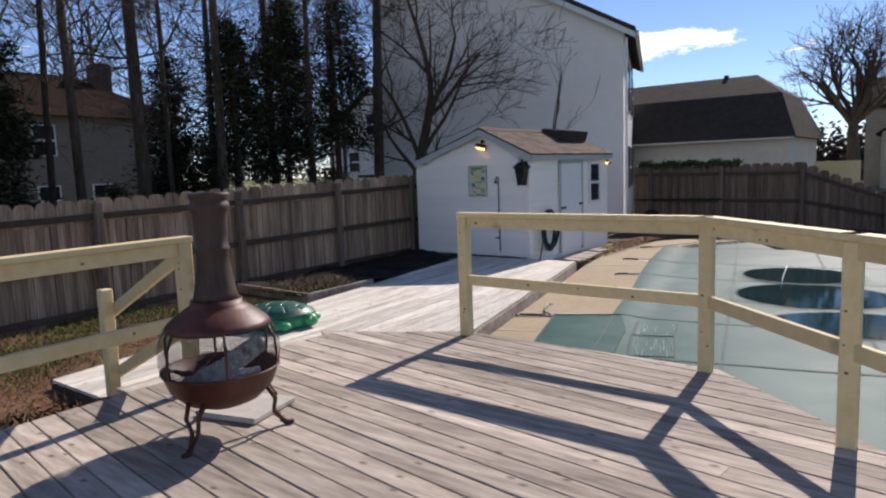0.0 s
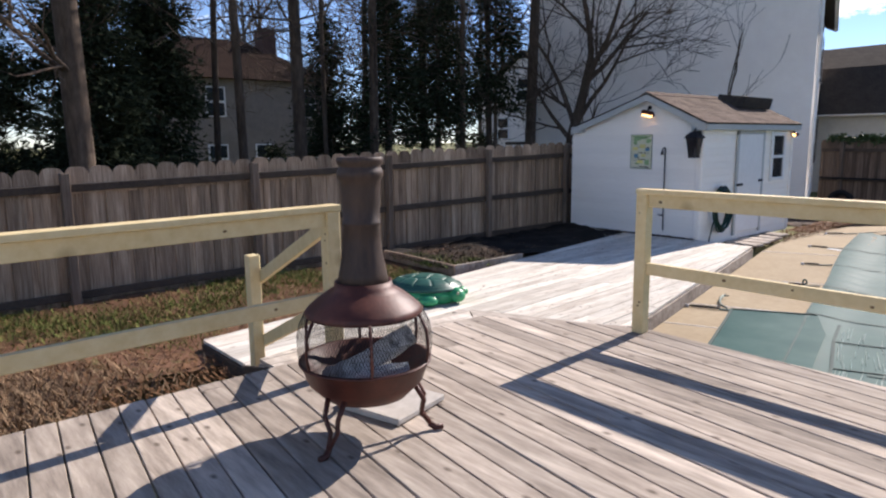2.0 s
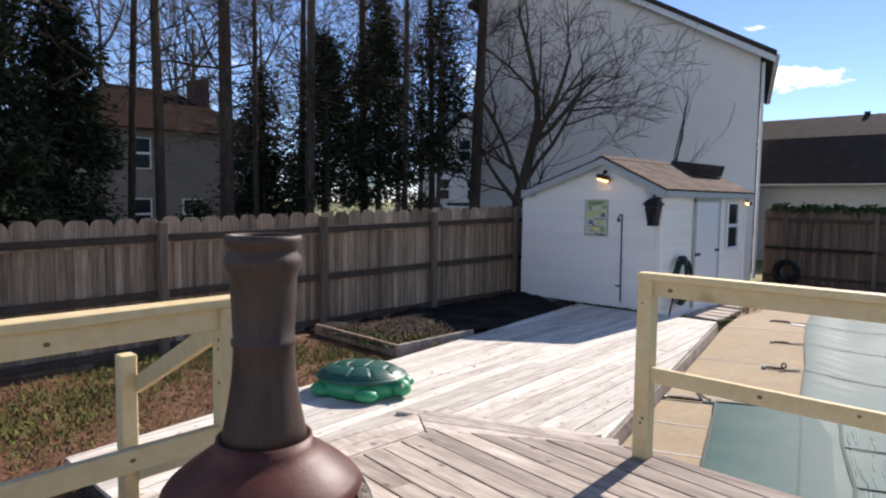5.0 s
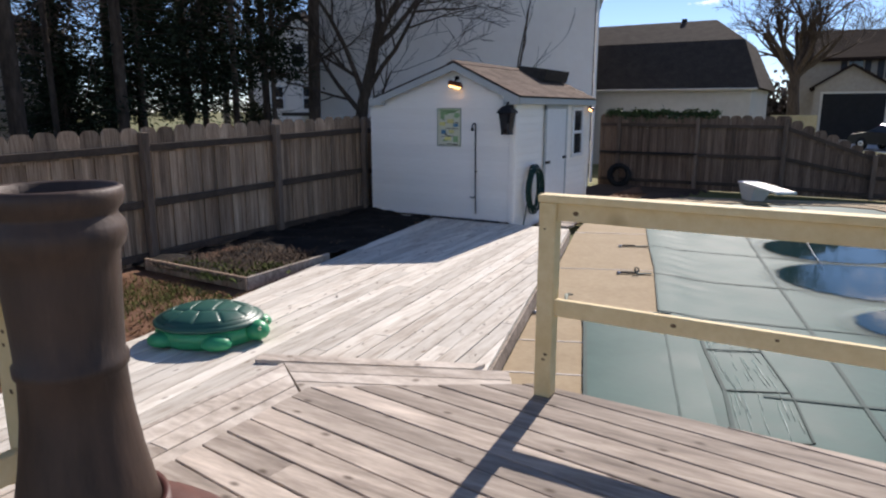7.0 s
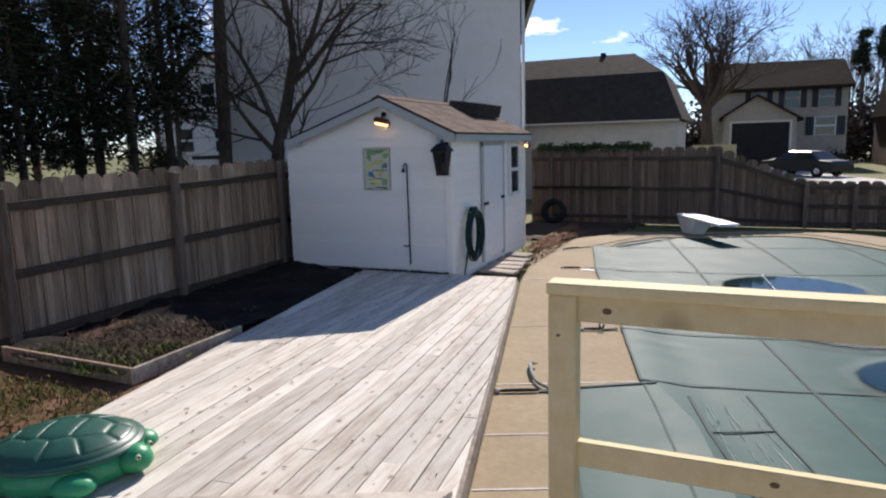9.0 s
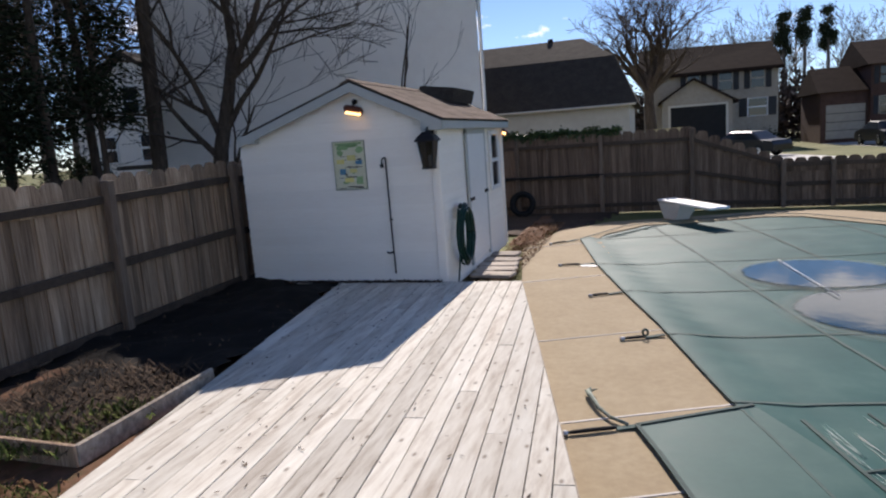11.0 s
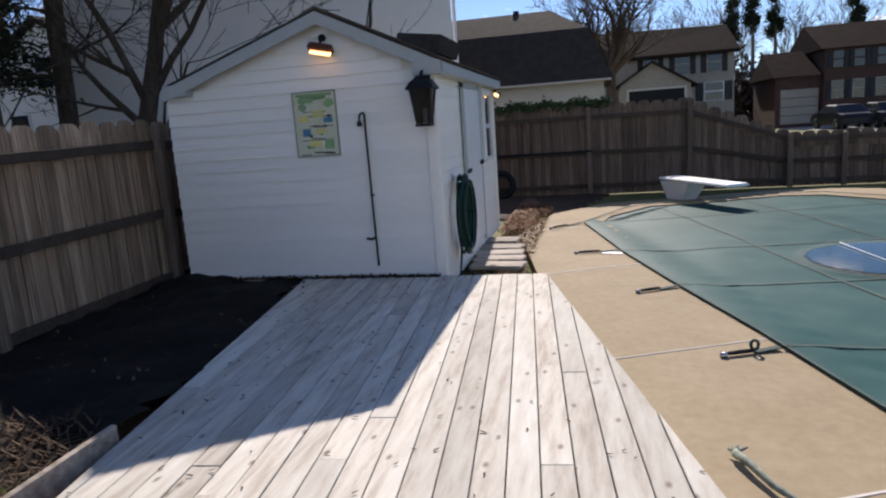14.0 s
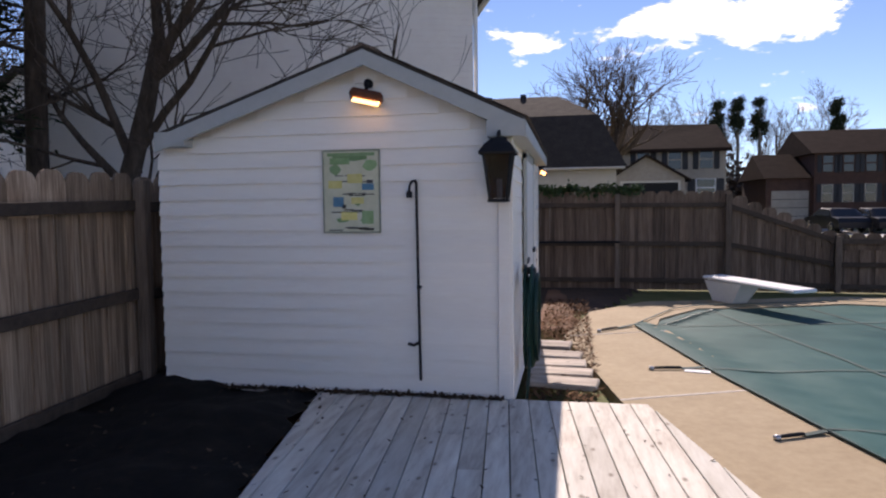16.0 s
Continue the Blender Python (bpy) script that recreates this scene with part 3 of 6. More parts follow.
# door and window in the side wall
door = part("door", boxed((0.03, 0.98, 1.86), (0.03, 11.80, 0.95), bevel=0.004), M_WHITE, shed)
for y in (11.27, 12.33):
    part("door_frame", boxed((0.03, 0.07, 1.98), (0.034, y, 0.95), bevel=0.004), M_TRIM, shed)
part("door_frame", boxed((0.03, 1.13, 0.08), (0.034, 11.80, 1.92), bevel=0.004), M_TRIM, shed)
part("strap_hinge", boxed((0.014, 0.24, 0.05), (0.052, 11.38, 0.93), bevel=0.003), M_BLACK, shed)
part("latch", boxed((0.03, 0.16, 0.05), (0.055, 12.24, 0.98), bevel=0.006), M_BLACK, shed)
part("window_glass", boxed((0.01, 0.50, 0.86), (0.02, 13.02, 1.43)), M_GLASS, shed)
for y in (12.74, 13.30):
    part("window_frame", boxed((0.04, 0.07, 0.98), (0.03, y, 1.43), bevel=0.004), M_WHITE, shed)
for zz in (0.98, 1.43, 1.88):
    part("window_frame", boxed((0.04, 0.56, 0.06), (0.03, 13.02, zz), bevel=0.004), M_WHITE, shed)
part("base_board", boxed((3.0, 0.03, 0.14), (-1.5, SY0 - 0.01, -0.05), bevel=0.004), M_SIDING, shed)


# ---- fences ----
def board_mesh(pts, mat, t=0.018):
    bm = bmesh.new()
    a = [bm.verts.new((0, y, z)) for y, z in pts]
    c = [bm.verts.new((t, y, z)) for y, z in pts]
    bm.faces.new(a)
    bm.faces.new(c[::-1])
    for i in range(len(pts)):
        bm.faces.new((a[i], c[i], c[(i + 1) % len(pts)], a[(i + 1) % len(pts)]))
    return mesh_of(bm, mat, name="picket")


PW = 0.262
HEADS = [board_mesh([(-PW / 2 - 0.001, -0.32), (PW / 2 + 0.001, -0.32), (PW / 2 + 0.001, -0.09), (PW * 0.46, -0.055), (PW * 0.34, -0.015), (PW * 0.18, 0), (-PW * 0.18, 0), (-PW * 0.34, -0.015), (-PW * 0.46, -0.055), (-PW / 2 - 0.001, -0.09)], mt) for mt in (M_FENCE, M_SHADEFENCE)]
BOARDS = [board_mesh([(-0.048, 0), (0.048, 0), (0.048, 1), (-0.048, 1)], mt) for mt in (M_FENCE, M_SHADEFENCE)]


def fence_run(f, a, b, side, heights, z0, rng, bay=2.4, old=0):
    """Pickets from a to b on the far side of three rails; heights: the top at a and at b; old: 1 picks the
    shade-darkened boards.
    """
    a, b = Vector(a), Vector(b)
    d = (b - a)
    length, d = d.length, d.normalized()
    n = Vector((-d.y, d.x)) * side
    ang = math.degrees(math.atan2(n.y, n.x))
    k = 0.133
    while k < length:
        p = a + d * k + n * 0.05
        h = heights[0] + (heights[1] - heights[0]) * k / length
        piece("picket_head", HEADS[old], f, pose(p.x, p.y, z0 + h + rng.uniform(-0.012, 0.012), rng.uniform(-0.5, 0.5), 0, ang + rng.uniform(-1, 1)))
        for s in (-1, 0, 1):
            q = p + d * s * PW / 3 + n * (0.039 if s == 0 else 0.020 + 0.001 * (s + 1))
            piece("picket", BOARDS[old], f, pose(q.x, q.y, z0, rng.uniform(-0.3, 0.3), 0, ang + rng.uniform(-1.5, 1.5)) @ Matrix.Diagonal((1, 1.04 if s == 0 else 1.02, h - 0.285, 1)))
        k += 0.266
    for frac in (0.10, 0.47, 0.86):
        p, q = a + n * 0.02, b + n * 0.02
        za, zb = z0 + heights[0] * frac, z0 + heights[1] * frac
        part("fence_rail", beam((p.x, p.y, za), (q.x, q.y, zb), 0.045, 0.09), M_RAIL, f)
    k = 0.0
    while k <= length + 0.01:
        p = a + d * k - n * 0.03
        h = heights[0] + (heights[1] - heights[0]) * k / length
        part("fence_post", boxed((0.10, 0.10, h - 0.06), (p.x, p.y, z0 + (h - 0.06) / 2), (0, 0, ang), 0.006), M_POST, f)
        k += bay


rng = random.Random(5)
fence = thing("side_fence", "tall weathered grey picket privacy fence with scalloped tops", "fence")
fence_run(fence, (-3.15, 10.1), (-2.45, -9.0), -1, (1.92, 1.50), -0.16, rng)
# back fence boards use the copy darkened for their unlit side
fence = thing("back_fence", "tall brown weathered privacy fence stepping down along the yard, coloured darker for shade", "fence")
fence_run(fence, (3.46, 18.9), (-1.3, 18.9), -1, (1.98, 2.02), -0.28, rng, 2.11, 1)
fence_run(fence, (5.42, 18.85), (3.42, 18.9), -1, (1.14, 1.98), -0.28, rng, 1.96, 1)
fence_run(fence, (16.0, 18.2), (5.30, 18.845), -1, (1.0, 1.14), -0.28, rng, 2.4, 1)
fence = thing("corner_fence", "weathered grey privacy fence behind the shed", "fence")
fence_run(fence, (-2.68, 17.8), (-3.15, 10.1), -1, (1.95, 1.95), -0.2, rng)

# ---- pool surround and cover ----
EDGE = [(1.15, 14.7), (1.28, 14.24), (1.79, 11.80), (2.24, 10.10), (2.63, 8.74), (3.10, 6.85)]
coping = thing("pool_surround", "tan textured concrete pool deck with white joint lines", "pavement", kind="structure")
U = Vector((-0.245, 1)).normalized()
W = Vector((1, 0.245)).normalized()
JOINTS = [3.7, 4.52, 5.28, 6.28, 8.1, 10.7, 13.4]


def lane(y):
    return 1.0 + (10.0 - y) * 0.248


for y0, y1 in zip(JOINTS, JOINTS[1:]):
    a0, a1 = lane(y0) + 0.03, lane(y1) + 0.03
    if y1 > 12:
        a1 = 0.36
    run = 1.32
    poly = [(a0, y0 + 0.006), (a0 + run, y0 + 0.006 + run * 0.42), (a1 + run, y1 - 0.006 + run * 0.42), (a1, y1 - 0.006)]
    part("slab", prism(poly, -0.30, -0.185), M_COPING, coping)
part("slab", prism([(0.36, 13.42), (1.5, 13.9), (1.7, 14.9), (2.4, 15.95), (3.4, 16.2), (4.75, 16.7), (5.4, 16.55), (6.3, 15.3), (7.5, 13.9), (9.5, 12.2), (10.2, 12.9), (8.2, 14.7), (6.95, 16.6), (6.43, 17.15), (5.7, 17.5), (4.9, 17.55), (3.4, 17.05), (1.65, 16.6), (0.73, 15.4)], -0.30, -0.187), M_COPING, coping)
joint = material("white_joint", [(0.55, 0.5, 0.45), (0.72, 0.68, 0.62)], 0.8, 20, bump=0.1)
for y in JOINTS[1:]:
    a = lane(y) + 0.03 if y < 12 else 0.36
    part("joint_strip", beam((a, y, -0.19), (a + 1.3, y + 1.3 * 0.42, -0.192), 0.020, 0.02, 0.002), joint, coping)

cover_outline = [(12.0, 10.2), (9.4, 12.4), (7.6, 13.95), (6.47, 15.35), (6.08, 15.97), (5.5, 16.75), (4.8, 16.95), (3.4, 16.42), (2.46, 16.15), (2.0, 15.75), (1.28, 14.24), (1.79, 11.80), (2.24, 10.10), (2.63, 8.74), (3.10, 6.85), (3.30, 6.2), (3.9, 4.0), (4.6, 1.5), (12.0, 1.5)]
inset_outline = [(3.25, 6.72), (2.48, 6.28), (2.62, 5.9), (3.12, 4.40), (3.5, 3.0), (4.4, 3.0), (3.6, 6.0)]


def sheet(outline, cell, height):
    """A triangulated sheet over any outline, lifted by height(x, y)."""
    bm = bmesh.new()
    vs = [bm.verts.new((x, y, 0)) for x, y in outline]
    f = bm.faces.new(vs)
    for axis in (0, 1):
        lo, hi = min(p[axis] for p in outline), max(p[axis] for p in outline)
        k = lo + cell
        while k < hi:
            co = [0, 0, 0]
            no = [0, 0, 0]
            co[axis], no[axis] = k, 1
            bmesh.ops.bisect_plane(bm, geom=bm.verts[:] + bm.edges[:] + bm.faces[:], plane_co=co, plane_no=no)
            k += cell
    for v in bm.verts:
        v.co.z = height(v.co.x, v.co.y)
    return bm


def sag(x, y):
    r = math.hypot((x - 5.3) / 2.6, (y - 10.2) / 4.2)
    inside = (Vector((x, y)) - Vector((1.28, 14.24))).dot(Vector((0.971, 0.239)))
    k = min(1.0, max(0.0, inside / 0.55))
    return -0.160 - 0.05 * k * k * (3 - 2 * k) - 0.06 * max(0.0, 1 - r * r) + 0.006 * noise.noise(Vector((x * 1.7, y * 1.7, 0))) + 0.011 * math.sin(y * 19 + 3 * x + 2.5 * noise.noise(Vector((x * 2, y * 2, 7)))) * max(0.0, 1 - abs(inside - 0.36) / 0.3) * min(1.0, max(0.0, y - 7.2))


cover = thing("pool_cover", "taut teal mesh winter pool cover with puddles and dark straps", "pool cover")
part("sheet", sheet(cover_outline, 0.11, sag), M_COVER, cover, smooth=True)
part("step_flap", sheet(inset_outline, 0.2, lambda x, y: -0.160 + 0.005 * noise.noise(Vector((x * 3, y * 3, 4)))), M_COVER, cover, smooth=True)


# ---- chiminea ----
chim = thing("chiminea", "rusty brown cast-iron chiminea with mesh fire bowl and tall stack", "chiminea", pose(3.368, 0.588, DECK_Z, 0, 0, 20) @ Matrix.Diagonal((0.96, 0.96, 0.985, 1)))
part("fire_bowl", lathe([(0.02, 0.165), (0.12, 0.175), (0.22, 0.215), (0.295, 0.29), (0.332, 0.385), (0.342, 0.39), (0.342, 0.40), (0.322, 0.40), (0.285, 0.30), (0.21, 0.235), (0.10, 0.195), (0.02, 0.19)], 40), M_IRON, chim, smooth=True)
part("hood", lathe([(0.275, 0.645), (0.298, 0.632), (0.303, 0.645), (0.285, 0.667), (0.24, 0.705), (0.19, 0.74), (0.15, 0.765), (0.145, 0.795), (0.13, 0.79), (0.13, 0.76), (0.17, 0.735), (0.25, 0.675)], 40), M_IRON, chim, smooth=True)
part("flue", lathe([(0.120, 0.77), (0.134, 0.775), (0.122, 0.83), (0.108, 0.90), (0.096, 0.985), (0.091, 1.065), (0.097, 1.072), (0.098, 1.088), (0.092, 1.095), (0.095, 1.17), (0.099, 1.25), (0.101, 1.285), (0.110, 1.295), (0.116, 1.315), (0.113, 1.335), (0.103, 1.348), (0.103, 1.356), (0.112, 1.366), (0.116, 1.382), (0.115, 1.396), (0.108, 1.40), (0.102, 1.396), (0.096, 1.37), (0.088, 1.2), (0.080, 1.0), (0.105, 0.80)], 36), M_STACK, chim, "sooty grey-brown stack with rolled rim", smooth=True)
for k in range(3):
    a = math.tau * k / 3 + 0.55
    c, sn = math.cos(a), math.sin(a)
    for off in (-0.05, 0.05):
        p = [(0.255 * c - off * sn, 0.255 * sn + off * c, 0.26), (0.30 * c - off * 0.8 * sn, 0.30 * sn + off * 0.8 * c, 0.18), (0.285 * c - off * 0.4 * sn, 0.285 * sn + off * 0.4 * c, 0.10), (0.335 * c, 0.335 * sn, 0.03)]
        leg = part("leg", tube(p, [0.014, 0.013, 0.012, 0.012], 8), M_IRON, chim, smooth=True)
    part("foot", tube([(0.325 * c, 0.325 * sn, 0.035), (0.36 * c, 0.36 * sn, 0.012), (0.40 * c, 0.40 * sn, 0.02)], [0.016, 0.018, 0.014], 8), M_IRON, chim, smooth=True)
# bars and wire mesh between bowl and hood
for k in range(6):
    a = math.tau * k / 6 + 0.2
    pts = [((r) * math.cos(a), (r) * math.sin(a), z) for r, z in ((0.332, 0.39), (0.345, 0.47), (0.338, 0.56), (0.30, 0.64))]
    part("bar", tube(pts, 0.008, 6), M_IRON, chim, smooth=True)


def wires(rows, turns, n):
    verts, faces = [], []
    prof = [(0.334, 0.40), (0.346, 0.45), (0.346, 0.52), (0.334, 0.58), (0.302, 0.64)]

    def at(f):
        f *= len(prof) - 1
        i = min(int(f), len(prof) - 2)
        g = f - i
        return prof[i][0] * (1 - g) + prof[i + 1][0] * g, prof[i][1] * (1 - g) + prof[i + 1][1] * g

    for hand in (1, -1):
        for k in range(n):
            a0 = math.tau * k / n
            last = None
            for s in range(9):
                r, z = at(s / 8)
                a = a0 + hand * turns * s / 8
                ring = len(verts)
                for da, dz in ((0.0040, 0), (0, 0.0014), (-0.0040, 0)):
                    verts.append((r * math.cos(a + da), r * math.sin(a + da), z + dz))
                if last is not None:
                    for q in (0, 1):
                        faces.append((last + q, last + q + 1, ring + q + 1, ring + q))
                last = ring
    me = bpy.data.meshes.new("wire_mesh")
    me.from_pydata(verts, [], faces)
    me.materials.append(M_BLACK)
    return me


ob = piece("wire_mesh", wires(8, 0.34, 140), chim, Matrix(), "fine black wire mesh screen")
fire_log = thing("fire_log", "ash-white charred split logs in the fire bowl", "log", pose(3.40, 0.61, DECK_Z, 0, 0, 25) @ Matrix.Diagonal((0.94, 0.94, 0.98, 1)))
for c, d, r, ln in (((0.05, -0.02, 0.43), (0.60, 0.62, 0.42), 0.062, 0.40), ((0.09, -0.10, 0.34), (0.75, 0.55, 0.10), 0.055, 0.32), ((-0.07, 0.02, 0.33), (0.2, 0.95, -0.12), 0.058, 0.34), ((-0.10, -0.12, 0.33), (0.9, -0.2, 0.2), 0.05, 0.26)):
    c, d = Vector(c), Vector(d).normalized()
    bm = tube([c + d * ln * (k / 9 - 0.5) for k in range(10)], [r * (0.9 + 0.08 * math.sin(k * 1.3)) for k in range(10)], 22)
    for v in bm.verts:
        out = (v.co - c) - d * (v.co - c).dot(d)
        side = d.orthogonal().normalized()
        a = math.atan2(out.dot(d.cross(side)), out.dot(side))
        v.co += out * (0.20 * noise.noise(Vector((math.cos(a) * 3.5, math.sin(a) * 3.5, r * 90))) + 0.06 * math.sin(a * 9 + noise.noise(v.co * 9) * 2))
    part("log", bm, M_ASH, fire_log)
solo("paver", boxed((0.42, 0.42, 0.035), bevel=0.006), M_STONE, "pale square concrete paver under the chiminea", "paver", m=pose(3.18, 0.88, DECK_Z + 0.021, 0, 0, 15))

# ---- turtle sandbox ----
turtle = thing("turtle_sandbox", "green plastic turtle sandbox with dark shell lid on the deck", "sandbox", pose(0.12, 3.57, 0.0, 0, 0, 28) @ Matrix.Diagonal((0.87, 0.92, 0.98, 1)))
bm = lathe([(0.02, 0.0), (0.45, 0.0), (0.49, 0.03), (0.50, 0.09), (0.475, 0.155), (0.44, 0.16), (0.02, 0.15)], 36)
for v in bm.verts:
    v.co.y *= 0.84
part("tub", bm, M_GREEN, turtle, smooth=True)
def dome(r):
    return 0.192 + 0.095 * max(0.0, 1 - (r / 0.47) ** 2.3) ** 0.8


bm = lathe([(0.485, 0.145), (0.512, 0.155), (0.515, 0.172), (0.50, 0.186), (0.475, 0.188)] + [(0.47 * k / 12 + 0.003, dome(0.47 * k / 12)) for k in range(12, -1, -1)], 48)
for v in bm.verts:
    v.co.y *= 0.84
shell = part("shell_lid", bm, M_SHELL, turtle, "dark green shell-shaped lid", smooth=True)


def shell_z(x, y):
    return dome(math.hypot(x, y / 0.84))


def scute(cell, c):
    """A raised smooth plate over one cell of the shell."""
    ring = []
    for i, p in enumerate(cell):
        q = cell[(i + 1) % len(cell)]
        ring += [p + (q - p) * f for f in (0.06, 0.35, 0.65, 0.94)]
    bm = bmesh.new()
    rows = []
    for k, up in ((1.0, -0.004), (0.985, 0.0005), (0.95, 0.0035), (0.65, 0.005), (0.33, 0.0055)):
        rows.append([bm.verts.new((c.x + (p.x - c.x) * k, c.y + (p.y - c.y) * k, shell_z(c.x + (p.x - c.x) * k, c.y + (p.y - c.y) * k) + up)) for p in ring])
    n = len(ring)
    for lo, hi in zip(rows, rows[1:]):
        for i in range(n):
            bm.faces.new((lo[i], lo[(i + 1) % n], hi[(i + 1) % n], hi[i]))
    bm.faces.new(rows[-1])
    part("scute", bm, M_SHELL, turtle, smooth=True)


seeds = [Vector((x, 0.0)) for x in (-0.215, 0.0, 0.215)] + [Vector((0.40 * math.cos(a), 0.345 * math.sin(a))) for a in [math.tau * k / 10 for k in range(10)]]
for c in seeds:
    cell = [Vector((0.435 * math.cos(a), 0.435 * 0.84 * math.sin(a))) for a in [math.tau * k / 28 for k in range(28)]]
    for o in seeds:
        if o is not c and cell:
            away = (c - o).normalized()
            cell = clip(cell, (c + o) / 2 + away * 0.0055, away)
    if len(cell) > 2:
        scute(cell, sum(cell, Vector((0, 0))) / len(cell))


def blob(parent, name, at, size, mat, label="", n=14):
    bm = bmesh.new()
    bmesh.ops.create_uvsphere(bm, u_segments=n, v_segments=n // 2, radius=1)
    for v in bm.verts:
        v.co = Vector((v.co.x * size[0], v.co.y * size[1], v.co.z * size[2] if v.co.z > 0 else v.co.z * size[2] * 0.75)) + Vector(at)
        v.co.z = max(v.co.z, 0.001)
    return part(name, bm, mat, parent, label, smooth=True)


head = blob(turtle, "turtle_head", (0.49, -0.10, 0.085), (0.13, 0.115, 0.10), M_GREEN)
M_EYE = plain("painted_eye", (0.75, 0.72, 0.5), 0.4)
for y in (-0.20, 0.0):
    bm = bmesh.new()
    bmesh.ops.create_uvsphere(bm, u_segments=10, v_segments=6, radius=0.018)
    part("eye", bm, M_EYE, turtle, "pale painted eye", True, pose(0.555, y + 0.015, 0.135))
    bm = bmesh.new()
    bmesh.ops.create_uvsphere(bm, u_segments=8, v_segments=6, radius=0.009)
    part("pupil", bm, M_BLACK, turtle, "", True, pose(0.568, y * 1.04 + 0.008, 0.138))
for at in ((0.22, -0.38, 0.06), (0.38, 0.26, 0.06), (-0.32, -0.30, 0.06), (-0.32, 0.30, 0.06)):
    blob(turtle, "flipper", at, (0.145, 0.11, 0.075), M_GREEN)

# ---- garden bed ----
bed = thing("garden_bed", "raised garden bed edged with weathered timber boards", "garden bed")
part("bed_board", beam((-0.93, 4.98, -0.01), (-0.97, 6.42, -0.01), 0.036, 0.15), M_DECK_UP, bed)
part("bed_board", beam((-0.93, 4.98, -0.01), (-2.75, 5.04, -0.01), 0.036, 0.15), M_FENCE, bed)
earth("bed_soil", [(-3.4, 5.1), (-0.96, 5.02), (-0.99, 6.42), (-1.56, 9.98), (-3.6, 10.3)], 0.0, 0.10, M_SOIL, "dark bare soil of the garden bed beside the fence, blackened further for shade", "soil", 7.7, 0.08)


def litter(name, label, category, mat, region, count, seed, size, lift, z, slim=0.05):
    """Small blades and scraps over a region of the plan."""
    rng = random.Random(seed)
    verts, faces = [], []
    for _ in range(count):
        x, y = region(rng)
        zz = z(x, y)
        a, tilt, ln = rng.random() * math.tau, rng.uniform(0.1, lift), size * rng.uniform(0.5, 1.3)
        w = ln * slim
        d = Vector((math.cos(a) * math.cos(tilt), math.sin(a) * math.cos(tilt), math.sin(tilt))) * ln
        sd = Vector((-math.sin(a), math.cos(a), 0)) * w
        p = Vector((x, y, zz))
        i = len(verts)
        verts += [p - sd, p + sd, p + d * 0.6 + sd * 0.8, p + d, p + d * 0.6 - sd * 0.8]
        faces.append((i, i + 1, i + 2, i + 3, i + 4))
    me = bpy.data.meshes.new(name)
    me.from_pydata([tuple(v) for v in verts], [], faces)
    me.materials.append(mat)
    return tagged(new(name, me), label, category, kind="stuff")


litter("dead_stems", "dry brown stems and weeds lying in the garden bed", "dead plants", M_STEM, lambda r: (r.uniform(-2.5, -1.0), 4.95 + r.random() ** 1.4 * 1.6), 2600, 21, 0.13, 0.7, lambda x, y: 0.0)
litter("soil_clods", "small dark clods and roots on the bare soil", "clods", M_STEM, lambda r: (r.uniform(-2.9, -1.2), r.uniform(5.5, 9.9)), 200, 28, 0.035, 0.8, lambda x, y: 0.012, 0.3)
litter("bed_weeds", "low green and grey weeds in the garden bed", "weeds", M_GRASS, lambda r: (lambda c: (c[0] + r.gauss(0, 0.13), c[1] + r.gauss(0, 0.10)))(r.choice(((-1.25, 5.15), (-1.7, 5.3), (-1.2, 5.6), (-2.1, 5.2), (-1.5, 5.05)))), 1800, 27, 0.07, 1.2, lambda x, y: 0.0, 0.14)
litter("wall_litter", "dark bark and soil scraps heaped along the shed wall", "debris", M_STEM, lambda r: (r.uniform(-2.9, -0.06), 9.945 + r.gauss(0, 0.018)), 1100, 29, 0.05, 0.75, lambda x, y: 0.0, 0.25)
litter("pine_straw", "red-brown mulch and dead leaves over the yard", "mulch", M_MULCH, lambda r: (r.uniform(-2.7, 2.2), r.uniform(-6.5, 4.8)), 40000, 22, 0.06, 0.6, lambda x, y: -0.08 if x < -0.2 - (y - 1) * 0.16 or y < 0.95 else -0.22, 0.12)
litter("grass_tufts", "patchy yellow-green winter grass along the fence", "grass", M_GRASS, lambda r: (lambda y: (-1.9 + 1.1 * math.sin(y * 1.7) * r.random() + r.gauss(0, 0.45), y))(r.uniform(-6.5, 4.7)), 30000, 23, 0.07, 1.2, lambda x, y: -0.09, 0.08)
litter("shrub_twigs", "low dry brown shrub beside the deck stairs", "shrub", M_TWIG, lambda r: (r.gauss(0.4, 0.45), r.gauss(-0.9, 0.55)), 9000, 24, 0.11, 0.95, lambda x, y: -0.09)
# flat dark flakes added in place of the boards' knots
litter("deck_debris", "small dark flakes on the deck standing in for knots", "debris", M_STEM, lambda r: (lambda y: (r.uniform(-0.167 * (y - 1), lane(y)), y))(r.uniform(3.9, 9.8)), 230, 25, 0.034, 0.14, lambda x, y: 0.006, 0.16)
litter("path_leaves", "dry leaves on the bare earth by the shed", "leaves", M_MULCH, lambda r: (r.uniform(0.05, 0.7), r.uniform(10.1, 16.5)), 2500, 26, 0.06, 0.6, lambda x, y: -0.16, 0.2)

